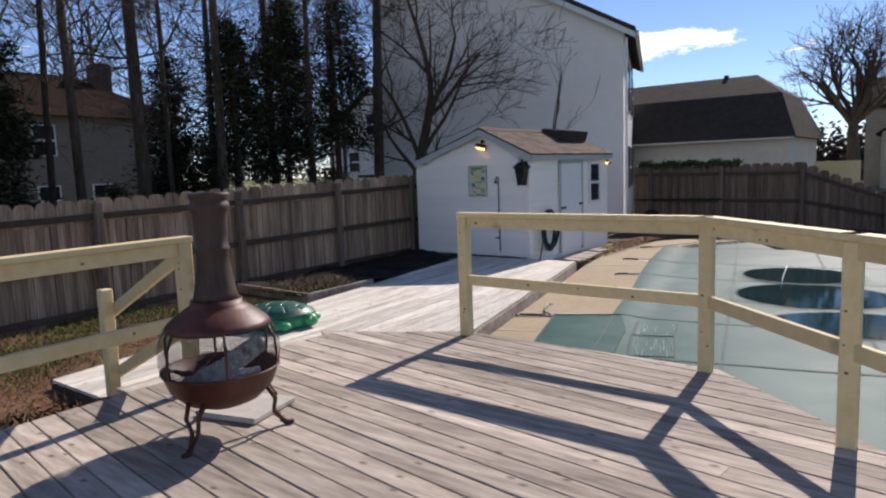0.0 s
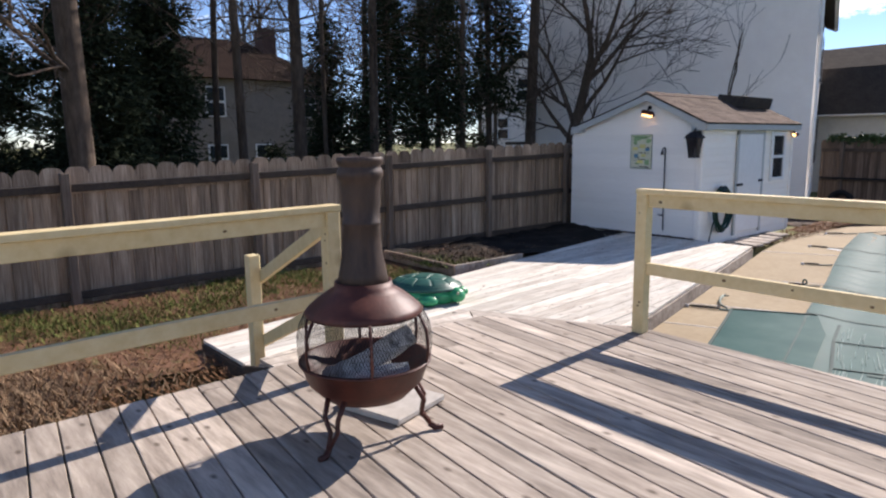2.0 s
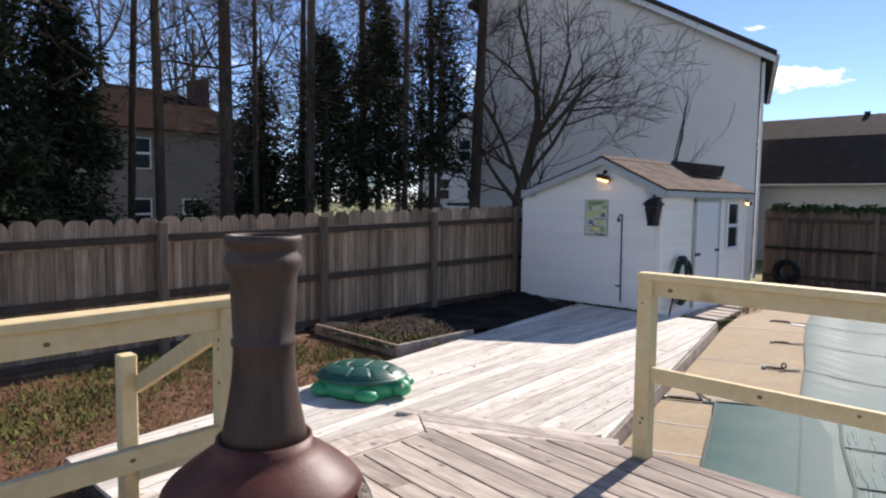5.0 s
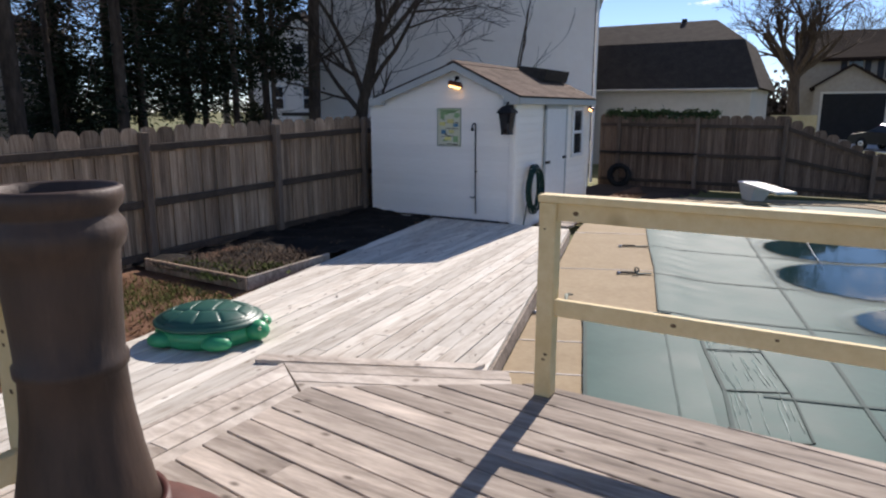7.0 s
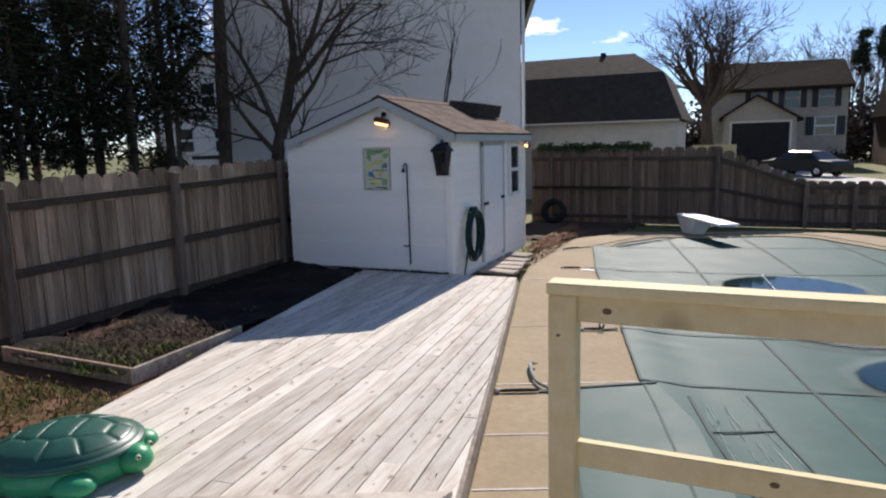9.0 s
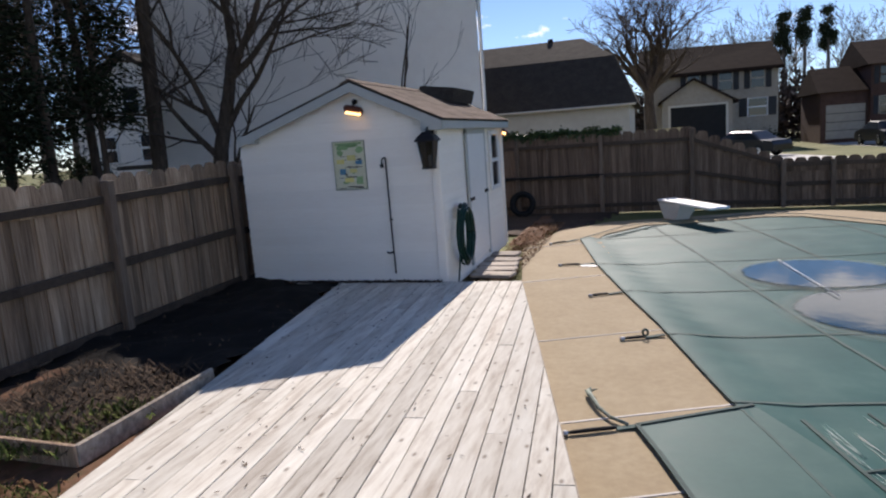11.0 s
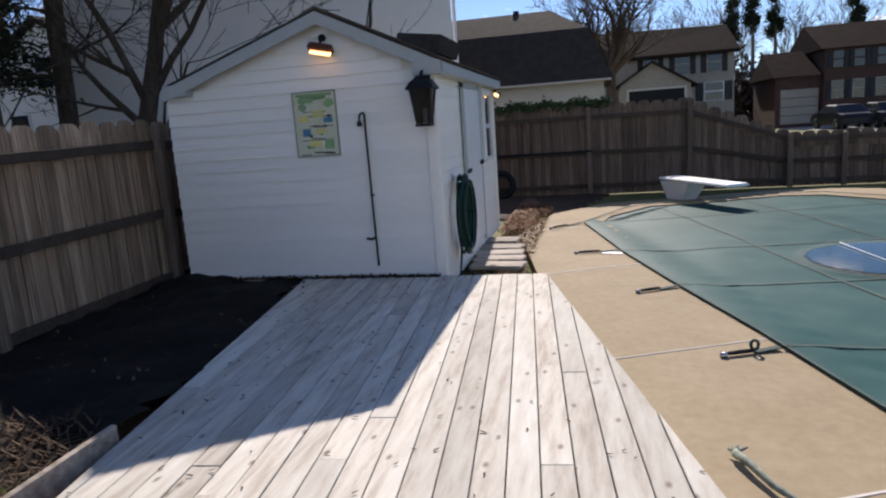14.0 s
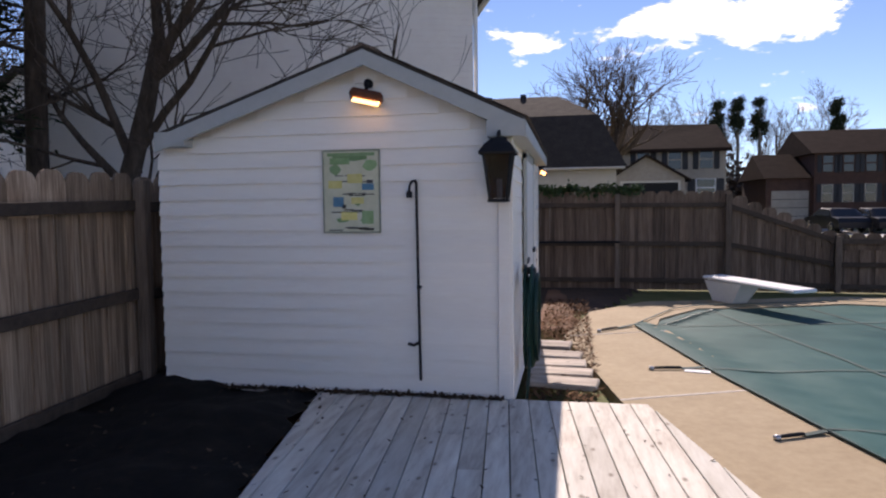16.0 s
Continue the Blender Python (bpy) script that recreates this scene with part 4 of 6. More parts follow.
# ---- things on the shed ----
FY = SY0 - 0.016
poster = thing("poster", "faded map-like poster with green and blue print", "poster", pose(-1.215, FY - 0.006, 1.575))
part("sheet", boxed((0.455, 0.008, 0.635), bevel=0.001), M_PAPER, poster)
for (sx, sz, x, zz) in ((0.455, 0.012, 0, 0.315), (0.455, 0.012, 0, -0.315), (0.010, 0.635, 0.226, 0), (0.010, 0.635, -0.226, 0)):
    part("border", boxed((sx, 0.012, sz), (x, -0.002, zz)), M_POSTEREDGE, poster)
pr = random.Random(4)
for (x, zz, w, h, mt) in ((0.0, 0.265, 0.33, 0.06, M_GREENINK), (-0.13, 0.17, 0.10, 0.09, M_GREENINK), (0.15, 0.20, 0.12, 0.10, M_GREENINK), (0.05, -0.09, 0.05, 0.05, M_GREENINK), (0.12, -0.21, 0.10, 0.08, M_GREENINK), (-0.07, -0.22, 0.12, 0.05, M_GREENINK)):
    bm = bmesh.new()
    n = 9
    vs = [bm.verts.new((x + w / 2 * math.cos(k * math.tau / n) * pr.uniform(0.7, 1.1), -0.0055, zz + h / 2 * math.sin(k * math.tau / n) * pr.uniform(0.7, 1.1))) for k in range(n)]
    bm.faces.new(vs)
    part("print_patch", bm, mt, poster)
for x, zz, w, h, mt in ((-0.105, -0.08, 0.085, 0.075, M_BLUEINK), (-0.06, -0.115, 0.03, 0.03, M_DARKINK), (0.135, 0.035, 0.095, 0.05, M_BLUEINK), (0.15, 0.075, 0.05, 0.025, M_DARKINK), (0.03, 0.10, 0.12, 0.07, M_YELLOWINK), (-0.13, 0.055, 0.11, 0.06, M_YELLOWINK), (0.05, -0.07, 0.10, 0.05, M_YELLOWINK), (-0.02, -0.19, 0.13, 0.06, M_YELLOWINK), (0.13, -0.20, 0.09, 0.10, M_GREENINK), (0.0, 0.285, 0.38, 0.025, M_GREENINK), (-0.09, 0.235, 0.16, 0.05, M_GREENINK)):
    part("print_block", boxed((w, 0.003, h), (x, -0.0068, zz)), mt, poster)
for k in range(26):
    zz = pr.choice((0.12, 0.08, -0.02, -0.15, -0.29, -0.285))
    part("text_bar", boxed((pr.uniform(0.05, 0.13), 0.002, 0.008), (pr.uniform(-0.14, 0.14), -0.006, zz + pr.uniform(-0.01, 0.01))), M_DARKINK, poster)

lamp = thing("gable_lamp", "dark copper barn lamp glowing warm on the gable", "wall lamp", pose(-1.06, FY, 2.30))
part("mount", lathe([(0.005, 0.0), (0.035, 0.0), (0.035, 0.03), (0.02, 0.045), (0.004, 0.05)], 16), M_BLACK, lamp, "", True, pose(0, 0, 0.09, 90, 0, 0))
part("arm", tube([(0, -0.03, 0.09), (0, -0.06, 0.075), (0, -0.07, 0.04), (0, -0.07, 0.01)], 0.014, 8), M_BLACK, lamp, smooth=True)
part("shade", boxed((0.26, 0.11, 0.085), (0.0, -0.075, -0.015), (-38, 13, 0), 0.026), M_COPPER, lamp)
part("bulb", boxed((0.215, 0.02, 0.055), (0.006, -0.108, -0.058), (-46, 13, 0), 0.008), M_LAMP, lamp, "glowing warm lens")

eave = thing("eave_lamp", "small copper floodlight glowing warm under the shed eave", "wall lamp", pose(0.07, 13.66, 1.90))
part("mount", lathe([(0.004, 0.0), (0.03, 0.0), (0.03, 0.03), (0.004, 0.035)], 12), M_BLACK, eave, "", True, pose(0, 0, 0.04, 180, 0, 0))
part("shade", boxed((0.10, 0.14, 0.07), (0.03, -0.02, -0.03), (10, 25, 0), 0.018), M_COPPER, eave)
part("bulb", boxed((0.07, 0.012, 0.045), (0.03, -0.095, -0.04), (10, 25, 0), 0.003), M_LAMP, eave, "glowing warm lens")

lantern = thing("wall_lantern", "large black coach lantern with clear panes on the corner", "lantern", pose(-0.055, FY - 0.16, 1.48))
bm = bmesh.new()
for k in range(4):
    a = math.tau * k / 4 + math.pi / 4
    tube([(0.085 * math.cos(a), 0.085 * math.sin(a), 0.02), (0.14 * math.cos(a), 0.14 * math.sin(a), 0.34)], 0.010, 6, bm)
part("frame", bm, M_BLACK, lantern)
part("base", boxed((0.15, 0.15, 0.025), (0, 0, 0.01), bevel=0.005), M_BLACK, lantern)
part("roof", lathe([(0.18, 0.335), (0.185, 0.35), (0.13, 0.41), (0.10, 0.425), (0.075, 0.45), (0.02, 0.46), (0.018, 0.49), (0.004, 0.50)], 4), M_BLACK, lantern, "", False, pose(0, 0, 0, 0, 0, 45))
for k in range(4):
    a = math.tau * k / 4
    bm = bmesh.new()
    c, sn = math.cos(a), math.sin(a)
    w0, w1, r0, r1 = 0.055, 0.095, 0.06, 0.098
    vs = [bm.verts.new((c * r - sn * w, sn * r + c * w, zz)) for r, w, zz in ((r0, -w0, 0.025), (r0, w0, 0.025), (r1, w1, 0.335), (r1, -w1, 0.335))]
    bm.faces.new(vs)
    pane = part("pane", bm, M_CLEAR, lantern)
    pane.visible_shadow = False
part("candle", tube([(0, 0, 0.02), (0, 0, 0.16)], 0.02, 10), M_WHITE, lantern)
part("bracket", tube([(0, 0.16, 0.44), (0, 0.10, 0.50), (0, 0.03, 0.505), (0, 0, 0.48)], 0.012, 6), M_BLACK, lantern, smooth=True)
part("back_plate", boxed((0.09, 0.02, 0.26), (0, 0.15, 0.36), bevel=0.006), M_BLACK, lantern)

rod = thing("hanging_rod", "slim black metal rod with a hook on the wall", "rod", pose(-0.695, FY - 0.03, 0.02))
part("shaft", tube([(0.015, 0, 0.10), (0.008, 0, 0.6), (0.0, 0, 1.62)], 0.011, 8), M_BLACK, rod)
part("hook", tube([(0, 0, 1.61), (-0.008, -0.004, 1.628), (-0.03, -0.015, 1.622), (-0.046, -0.02, 1.59), (-0.05, -0.02, 1.545)], [0.011, 0.012, 0.011, 0.009, 0.009], 8), M_BLACK, rod, smooth=True)
part("hook_weight", boxed((0.045, 0.035, 0.05), (-0.05, -0.02, 1.525), bevel=0.008), M_BLACK, rod)
part("clip", tube([(0.02, 0, 0.40), (-0.03, -0.02, 0.375), (-0.075, -0.03, 0.39)], 0.012, 8), M_BLACK, rod, smooth=True)
part("clip", boxed((0.035, 0.03, 0.02), (0.01, 0.01, 0.82)), M_BLACK, rod)

hose = thing("garden_hose", "coiled dark green garden hose hanging on the shed", "hose", pose(0.06, 10.62, 0.52))
pr = random.Random(8)
for k in range(12):
    ry, rz = 0.28 + pr.uniform(-0.09, 0.06), 0.37 + pr.uniform(-0.07, 0.06)
    pts = [(0.02 + 0.009 * k, ry * math.cos(a) * (1 if math.sin(a) > -0.5 else 0.9), rz * math.sin(a) + pr.uniform(-0.005, 0.005)) for a in [math.tau * i / 24 for i in range(25)]]
    part("coil", tube(pts, 0.013, 6), M_HOSE, hose, smooth=True)
part("tail", tube([(0.06, -0.3, -0.2), (0.07, -0.38, -0.35), (0.06, -0.42, -0.5), (0.05, -0.43, -0.62)], 0.013, 6), M_HOSE, hose, smooth=True)
part("hanger", boxed((0.10, 0.16, 0.05), (0.05, 0, 0.39), bevel=0.012), M_BLACK, hose)

# ---- pool things ----
for k, (a, b) in enumerate((((1.28, 14.24), (6.3, 15.4)), ((1.79, 11.80), (8.0, 13.35)), ((2.24, 10.10), (9.0, 11.8)), ((2.70, 8.35), (9.5, 10.05)), ((3.12, 6.75), (9.5, 8.4)), ((4.25, 5.11), (9.5, 6.45)))):
    va, vb = Vector(a), Vector(b)
    pts = []
    for i in range(25):
        p = va + (vb - va) * i / 24
        pts.append((p.x, p.y, sag(p.x, p.y) + 0.010))
    bm = bmesh.new()
    nrm = Vector((-(vb - va).y, (vb - va).x)).normalized() * 0.017
    prev = None
    for x, y, zz in pts:
        cur = (bm.verts.new((x - nrm.x, y - nrm.y, zz)), bm.verts.new((x + nrm.x, y + nrm.y, zz)))
        if prev:
            bm.faces.new((prev[0], prev[1], cur[1], cur[0]))
        prev = cur
    part("strap", bm, M_STRAP, cover)
for x0, x1 in (((2.50, 16.1), (5.4, 3.0)), ((4.0, 16.5), (6.9, 3.0)), ((5.6, 16.3), (8.4, 3.4)), ((7.45, 13.9), (10.0, 4.0))):
    va, vb = Vector(x0), Vector(x1)
    bm = bmesh.new()
    nrm = Vector((-(vb - va).y, (vb - va).x)).normalized() * 0.017
    prev = None
    for i in range(41):
        p = va + (vb - va) * i / 40
        zz = sag(p.x, p.y) + 0.008
        cur = (bm.verts.new((p.x - nrm.x, p.y - nrm.y, zz)), bm.verts.new((p.x + nrm.x, p.y + nrm.y, zz)))
        if prev:
            bm.faces.new((prev[0], prev[1], cur[1], cur[0]))
        prev = cur
    part("strap", bm, M_STRAP, cover)
# dark hem
bm = bmesh.new()
for (ax, ay), (bx, by) in zip(cover_outline, cover_outline[1:] + cover_outline[:1]):
    beam((ax, ay, -0.163), (bx, by, -0.163), 0.02, 0.010, 0, bm)
part("hem", bm, M_STRAP, cover)
bm = bmesh.new()
for (ax, ay), (bx, by) in zip(inset_outline[:4], inset_outline[1:5]):
    beam((ax, ay, -0.155), (bx, by, -0.155), 0.03, 0.01, 0, bm)
part("hem", bm, M_STRAP, cover)


def anchor(a, b, up):
    """A strap end with its spring, running from the cover to a brass anchor."""
    an = thing("strap_anchor", "dark cover strap with spring hooked to a deck anchor", "strap anchor", group="pool cover anchors")
    va, vb = Vector((*a, -0.17)), Vector((*b, -0.17))
    d = (vb - va)
    m = va + d * 0.45
    part("webbing", beam(va + Vector((0, 0, 0.006)), m + Vector((0, 0, -0.006)), 0.05, 0.010, 0.001), M_STRAP, an)
    pts = [m + d * 0.52 * f + Vector((0, 0, h)) for f, h in ((0, 0.004), (0.08, 0.006), (0.5, 0.007), (0.9, 0.006), (1.0, 0.002))]
    part("spring_sleeve", tube(pts, [0.009, 0.015, 0.016, 0.014, 0.008], 8), M_RUBBER, an, "black sleeve over the spring", smooth=True)
    part("stud", lathe([(0.003, 0.0), (0.026, 0.0), (0.026, 0.03), (0.004, 0.036)], 12), M_CHROME, an, "", True, Matrix.Translation(vb - Vector((0, 0, 0.016))))
    if up:
        ring = [m + Vector((0.0, 0, 0.045)) + Vector((0.024 * math.cos(t), 0, 0.032 * math.sin(t))) for t in [math.tau * i / 14 for i in range(15)]]
        part("strap_loop", tube(ring, 0.011, 6), M_STRAP, an, smooth=True)


for a, b, up in (((1.25, 14.2), (0.80, 13.75), 0), ((1.76, 11.9), (1.23, 11.8), 0), ((2.22, 10.08), (1.85, 9.9), 0), ((2.68, 8.35), (2.30, 8.2), 1), ((2.62, 6.35), (2.02, 6.10), 0)):
    anchor(a, b, up)


solo("white_tag", boxed((0.24, 0.10, 0.006), bevel=0.002), M_WHITE, "small white plastic tag lying at the pool cover edge", "tag", m=pose(1.66, 11.78, -0.180, 0, 0, -14))

roll = thing("strap_roll", "loose frayed grey-green strap end lying on the concrete", "strap", pose(0, 0, -0.185))
pts = [(2.11, 6.80, 0.035), (2.15, 6.68, 0.045), (2.21, 6.52, 0.035), (2.30, 6.38, 0.028), (2.42, 6.29, 0.024)]
part("webbing", tube(pts, [0.022, 0.019, 0.016, 0.013, 0.011], 7), M_WEBBING, roll, smooth=True)
for k in range(5):
    part("frayed_end", tube([(2.11, 6.80, 0.04), (2.085 + 0.022 * k, 6.845 + 0.006 * (k % 2), 0.03 + 0.012 * (k % 3))], [0.012, 0.005], 5), M_WEBBING, roll)


def puddle(cx, cy, rx, ry, turn, label):
    """Rain water on the cover, with a pale dried margin."""
    zz = max(sag(cx + rx * a, cy + ry * b) for a in (-0.7, 0, 0.7) for b in (-0.7, 0, 0.7)) + 0.014
    p = thing("puddle", label, "puddle", pose(cx, cy, zz, 0, 0, turn) @ Matrix.Diagonal((rx, ry, 1, 1)))
    for name, r, z, mat in (("silt_margin", 1.15, -0.004, M_SILT), ("water", 1.0, 0.0, M_WATER)):
        bm = bmesh.new()
        bm.faces.new([bm.verts.new((r * math.cos(a), r * math.sin(a), z)) for a in [math.tau * k / 48 for k in range(48)]])
        ob = part(name, bm, mat, p)
    return p


puddle(4.62, 11.40, 1.05, 0.98, 8, "shallow rain puddle with pale rim on the pool cover")
puddle(5.08, 9.62, 1.22, 1.12, 17, "wide dark rain puddle lying on the pool cover")
puddle(5.85, 7.75, 1.15, 0.78, 17, "rain puddle on the pool cover near the railing")
# thin white tube drawn as a line across the puddle
streak = thing("pale_line", "thin pale line lying across the puddle", "rope")
part("strand", tube([(4.27, 12.20, -0.205), (4.36, 11.5, -0.212), (4.45, 10.8, -0.215), (4.56, 10.1, -0.215)], 0.005, 6), M_WHITE, streak, smooth=True)

# wrinkles where the cover is drawn together by the steps
folds = thing("cover_wrinkles", "fine parallel wrinkles and seams in the teal pool cover", "wrinkles")
rng = random.Random(77)
spine = [Vector((3.53, 6.58)), Vector((3.71, 5.90)), Vector((3.99, 5.05)), Vector((4.16, 4.28))]
across = Vector((0.43, 0.21))


def on_spine(f):
    f *= 3
    i = min(int(f), 2)
    return spine[i] + (spine[i + 1] - spine[i]) * (f - i)


for k in range(46):
    f0 = rng.random() * 0.85
    f1 = min(1.0, f0 + rng.uniform(0.08, 0.25))
    u = rng.uniform(0.05, 0.98)
    pts = []
    for i in range(5):
        f = f0 + (f1 - f0) * i / 4
        p = on_spine(f) + across * (u + 0.008 * math.sin(f * 17 + k))
        pts.append((p.x, p.y, sag(p.x, p.y) + 0.001))
    part("wrinkle", tube(pts, [0.001, 0.004, 0.005, 0.004, 0.001], 6), M_FOLD, folds, smooth=True)
for f in (0.33, 0.66, 1.0):
    p, q = on_spine(f), on_spine(f) + across
    part("seam", beam((p.x, p.y, sag(p.x, p.y) + 0.004), (q.x, q.y, sag(q.x, q.y) + 0.004), 0.022, 0.006, 0.001), M_STRAP, folds)
for u, w in ((0.0, 0.030), (1.02, 0.018)):
    for i in range(3):
        p, q = spine[i] + across * u, spine[i + 1] + across * u
        part("seam", beam((p.x, p.y, sag(p.x, p.y) + 0.006), (q.x, q.y, sag(q.x, q.y) + 0.006), w, 0.006, 0.001), M_STRAP, folds)
for k in range(16):
    f = k / 15
    p = Vector((1.62, 14.55)).lerp(Vector((2.55, 16.0)), f)
    q = p + Vector((0.26, -0.08)) * rng.uniform(0.5, 1.2)
    m = (p + q) / 2
    part("wrinkle", tube([(p.x, p.y, sag(p.x, p.y)), (m.x, m.y, sag(m.x, m.y) + 0.006), (q.x, q.y, sag(q.x, q.y))], [0.003, 0.010, 0.002], 6), M_FOLD, folds, smooth=True)

board = thing("diving_board", "white fibreglass diving board on a low white stand", "diving board", pose(2.92, 16.95, -0.185, 0, 0, -61))
part("plank", boxed((1.95, 0.44, 0.055), (0.80, 0, 0.365), (0, 1, 0), 0.018), M_WHITE, board)
part("stand", prism([(0.0, -0.15), (0.46, -0.15), (0.46, 0.15), (0.0, 0.15)], 0.0, 0.335, top=[(-0.14, -0.20), (0.72, -0.20), (0.72, 0.20), (-0.14, 0.20)]), M_WHITE, board)
for y in (-0.12, 0.12):
    part("bolt", lathe([(0.002, 0.415), (0.03, 0.41), (0.03, 0.39)], 10), M_CHROME, board, "", True, pose(0.1, y, 0))

for k, (x, y, w, d) in enumerate(((0.28, 11.0, 0.62, 0.30), (0.25, 11.35, 0.60, 0.28), (0.20, 11.7, 0.6, 0.30), (0.16, 12.1, 0.6, 0.3), (0.1, 12.6, 0.5, 0.35))):
    solo("stepping_stone", boxed((w, d, 0.05), bevel=0.012), M_DECK_UP, "worn grey-brown timber stepping slab by the shed", "stepping stone", m=pose(x + 0.1, y, -0.135, 0, 0, -8 + 4 * (k % 3)), group="shed path stones")
tyre = thing("old_tyre", "old black tyre leaning against the back fence", "tyre", pose(-0.62, 18.63, 0.06, 78, 0, 0))
part("tread", lathe([(0.20, -0.09), (0.28, -0.10), (0.325, -0.075), (0.33, 0.075), (0.28, 0.10), (0.20, 0.09), (0.22, 0.0), (0.20, -0.09)], 30), M_RUBBER, tyre, smooth=True)
pole = thing("pool_pole", "long dark pool pole stored on fence hooks", "pole", pose(0, 18.76, 0.70))
part("shaft", tube([(-1.25, 0, 0), (1.4, 0, 0.0)], 0.022, 8), M_BLACK, pole)
for x in (-0.9, 1.1):
    part("hook", tube([(x, 0.1, 0.02), (x, 0.0, -0.03), (x, -0.04, 0.02)], 0.01, 6), M_BLACK, pole)


def leafy(name, mat, centres, count, size, seed, spread):
    rng = random.Random(seed)
    verts, faces = [], []
    for _ in range(count):
        c = rng.choice(centres)
        p = Vector(c) + Vector((rng.gauss(0, spread[0]), rng.gauss(0, spread[1]), rng.gauss(0, spread[2])))
        a, b = rng.random() * math.tau, rng.uniform(-0.9, 0.9)
        d = Vector((math.cos(a) * math.cos(b), math.sin(a) * math.cos(b), math.sin(b)))
        sd = d.orthogonal().normalized()
        sd = (sd * math.cos(a * 3) + d.cross(sd) * math.sin(a * 3)) * size * 0.35
        i = len(verts)
        d *= size * rng.uniform(0.6, 1.2)
        verts += [tuple(p), tuple(p + d * 0.5 + sd), tuple(p + d), tuple(p + d * 0.5 - sd)]
        faces.append((i, i + 1, i + 2, i + 3))
    me = bpy.data.meshes.new(name)
    me.from_pydata(verts, [], faces)
    me.materials.append(mat)
    return new(name, me)


ivy = leafy("ivy", M_LEAF, [(x * 0.11 - 1.1, 19.02, 1.74 + 0.03 * math.sin(x)) for x in range(27)], 2600, 0.09, 31, (0.06, 0.07, 0.05))
tagged(ivy, "glossy green ivy spilling over the top of the fence", "ivy", kind="stuff")


# ---- houses ----
def wall_box(x0, x1, y0, y1, z0, z1):
    return boxed((x1 - x0, y1 - y0, z1 - z0), ((x0 + x1) / 2, (y0 + y1) / 2, (z0 + z1) / 2))


def window(parent, x, y, z, w, h, face, shutters=True, frame_mat=None):
    """A sash window; face: the axis and sign that it looks along."""
    turn = {"-y": 0, "+x": 90, "-x": -90}[face]
    m = pose(x, y, z, 0, 0, turn)
    win = part("window", boxed((w, 0.05, h), (0, -0.02, 0)), frame_mat or M_WHITE, parent, m=m)
    for dz in (-h / 4, h / 4):
        part("pane", boxed((w - 0.14, 0.02, h / 2 - 0.10), (0, -0.045, dz)), M_GLASS, win)
    if shutters:
        for s in (-1, 1):
            part("shutter", boxed((w * 0.38, 0.05, h), (s * w * 0.72, -0.03, 0)), M_SHUTTER, win)
    return win


def lap_wall(parent, x0, x1, y, z0, top, step, mat):
    """Lap siding facing -y; top(x) limits it, so each course is cut to the gable."""
    z = z0
    bm = bmesh.new()
    while True:
        xs = [x0 + (x1 - x0) * i / 60 for i in range(61) if top(x0 + (x1 - x0) * i / 60) > z + step]
        if len(xs) < 2:
            break
        a, b = xs[0], xs[-1]
        q = [bm.verts.new(p) for p in ((a, y - 0.014, z), (b, y - 0.014, z), (b, y, z + step), (a, y, z + step), (a, y, z), (b, y, z))]
        bm.faces.new(q[:4])
        bm.faces.new((q[0], q[4], q[5], q[1]))
        z += step
    return part("siding", bm, mat, parent)


big = thing("neighbour_house", "tall pale vinyl-sided two-storey house with a blank gable wall", "house", pose(-1.52, 18.6, 0, 0, 0, 19.5))
HW, HE, HP, HT, HL = -8.2, 6.0, -6.2, 9.25, 8.2
prof = [(HW, -0.4), (0, -0.4), (0, HE), (HP, HT), (HW, HL)]
bm = bmesh.new()
f0 = [bm.verts.new((x, 0.01, z)) for x, z in prof]
f1 = [bm.verts.new((x, 9, z)) for x, z in prof]
bm.faces.new(f0)
bm.faces.new(f1[::-1])
for i in range(5):
    bm.faces.new((f0[i], f1[i], f1[(i + 1) % 5], f0[(i + 1) % 5]))
part("wall", bm, M_VINYL, big)
sl = (HT - HE) / -HP
lap_wall(big, HW, 0, 0.0, -0.3, lambda x: HE - x * sl if x > HP else HT - (HP - x) * (HT - HL) / (HP - HW), 0.115, M_VINYL)
roof_side(HP, HT + 0.12, 0.38, HE + 0.12 - 0.38 * sl, -0.3, 9.3, 0.15, M_DARKROOF, big)
roof_side(HW - 0.3, HL - 0.1, HP, HT + 0.12, -0.3, 9.3, 0.15, M_DARKROOF, big)
roof_side(HP, HT, 0.36, HE - 0.36 * sl, -0.28, -0.24, 0.2, M_WHITE, big, "barge_board")
part("gutter", boxed((0.12, 9.0, 0.12), (0.40, 4.4, HE - 0.2), bevel=0.02), M_WHITE, big)
part("downpipe", tube([(0.08, 0.12, 5.7), (0.08, 0.12, -0.2)], 0.045, 8), M_WHITE, big)
for y in (2.0, 4.6, 7.2):
    window(big, 0.01, y, 4.5, 0.9, 1.5, "+x")
    window(big, 0.01, y, 1.7, 0.9, 1.5, "+x")

barn = thing("gambrel_house", "low cream house under a dark gambrel shingle roof", "house")
part("wall", wall_box(-9, 1.80, 26.4, 33, -0.4, 2.75), M_CREAM, barn)


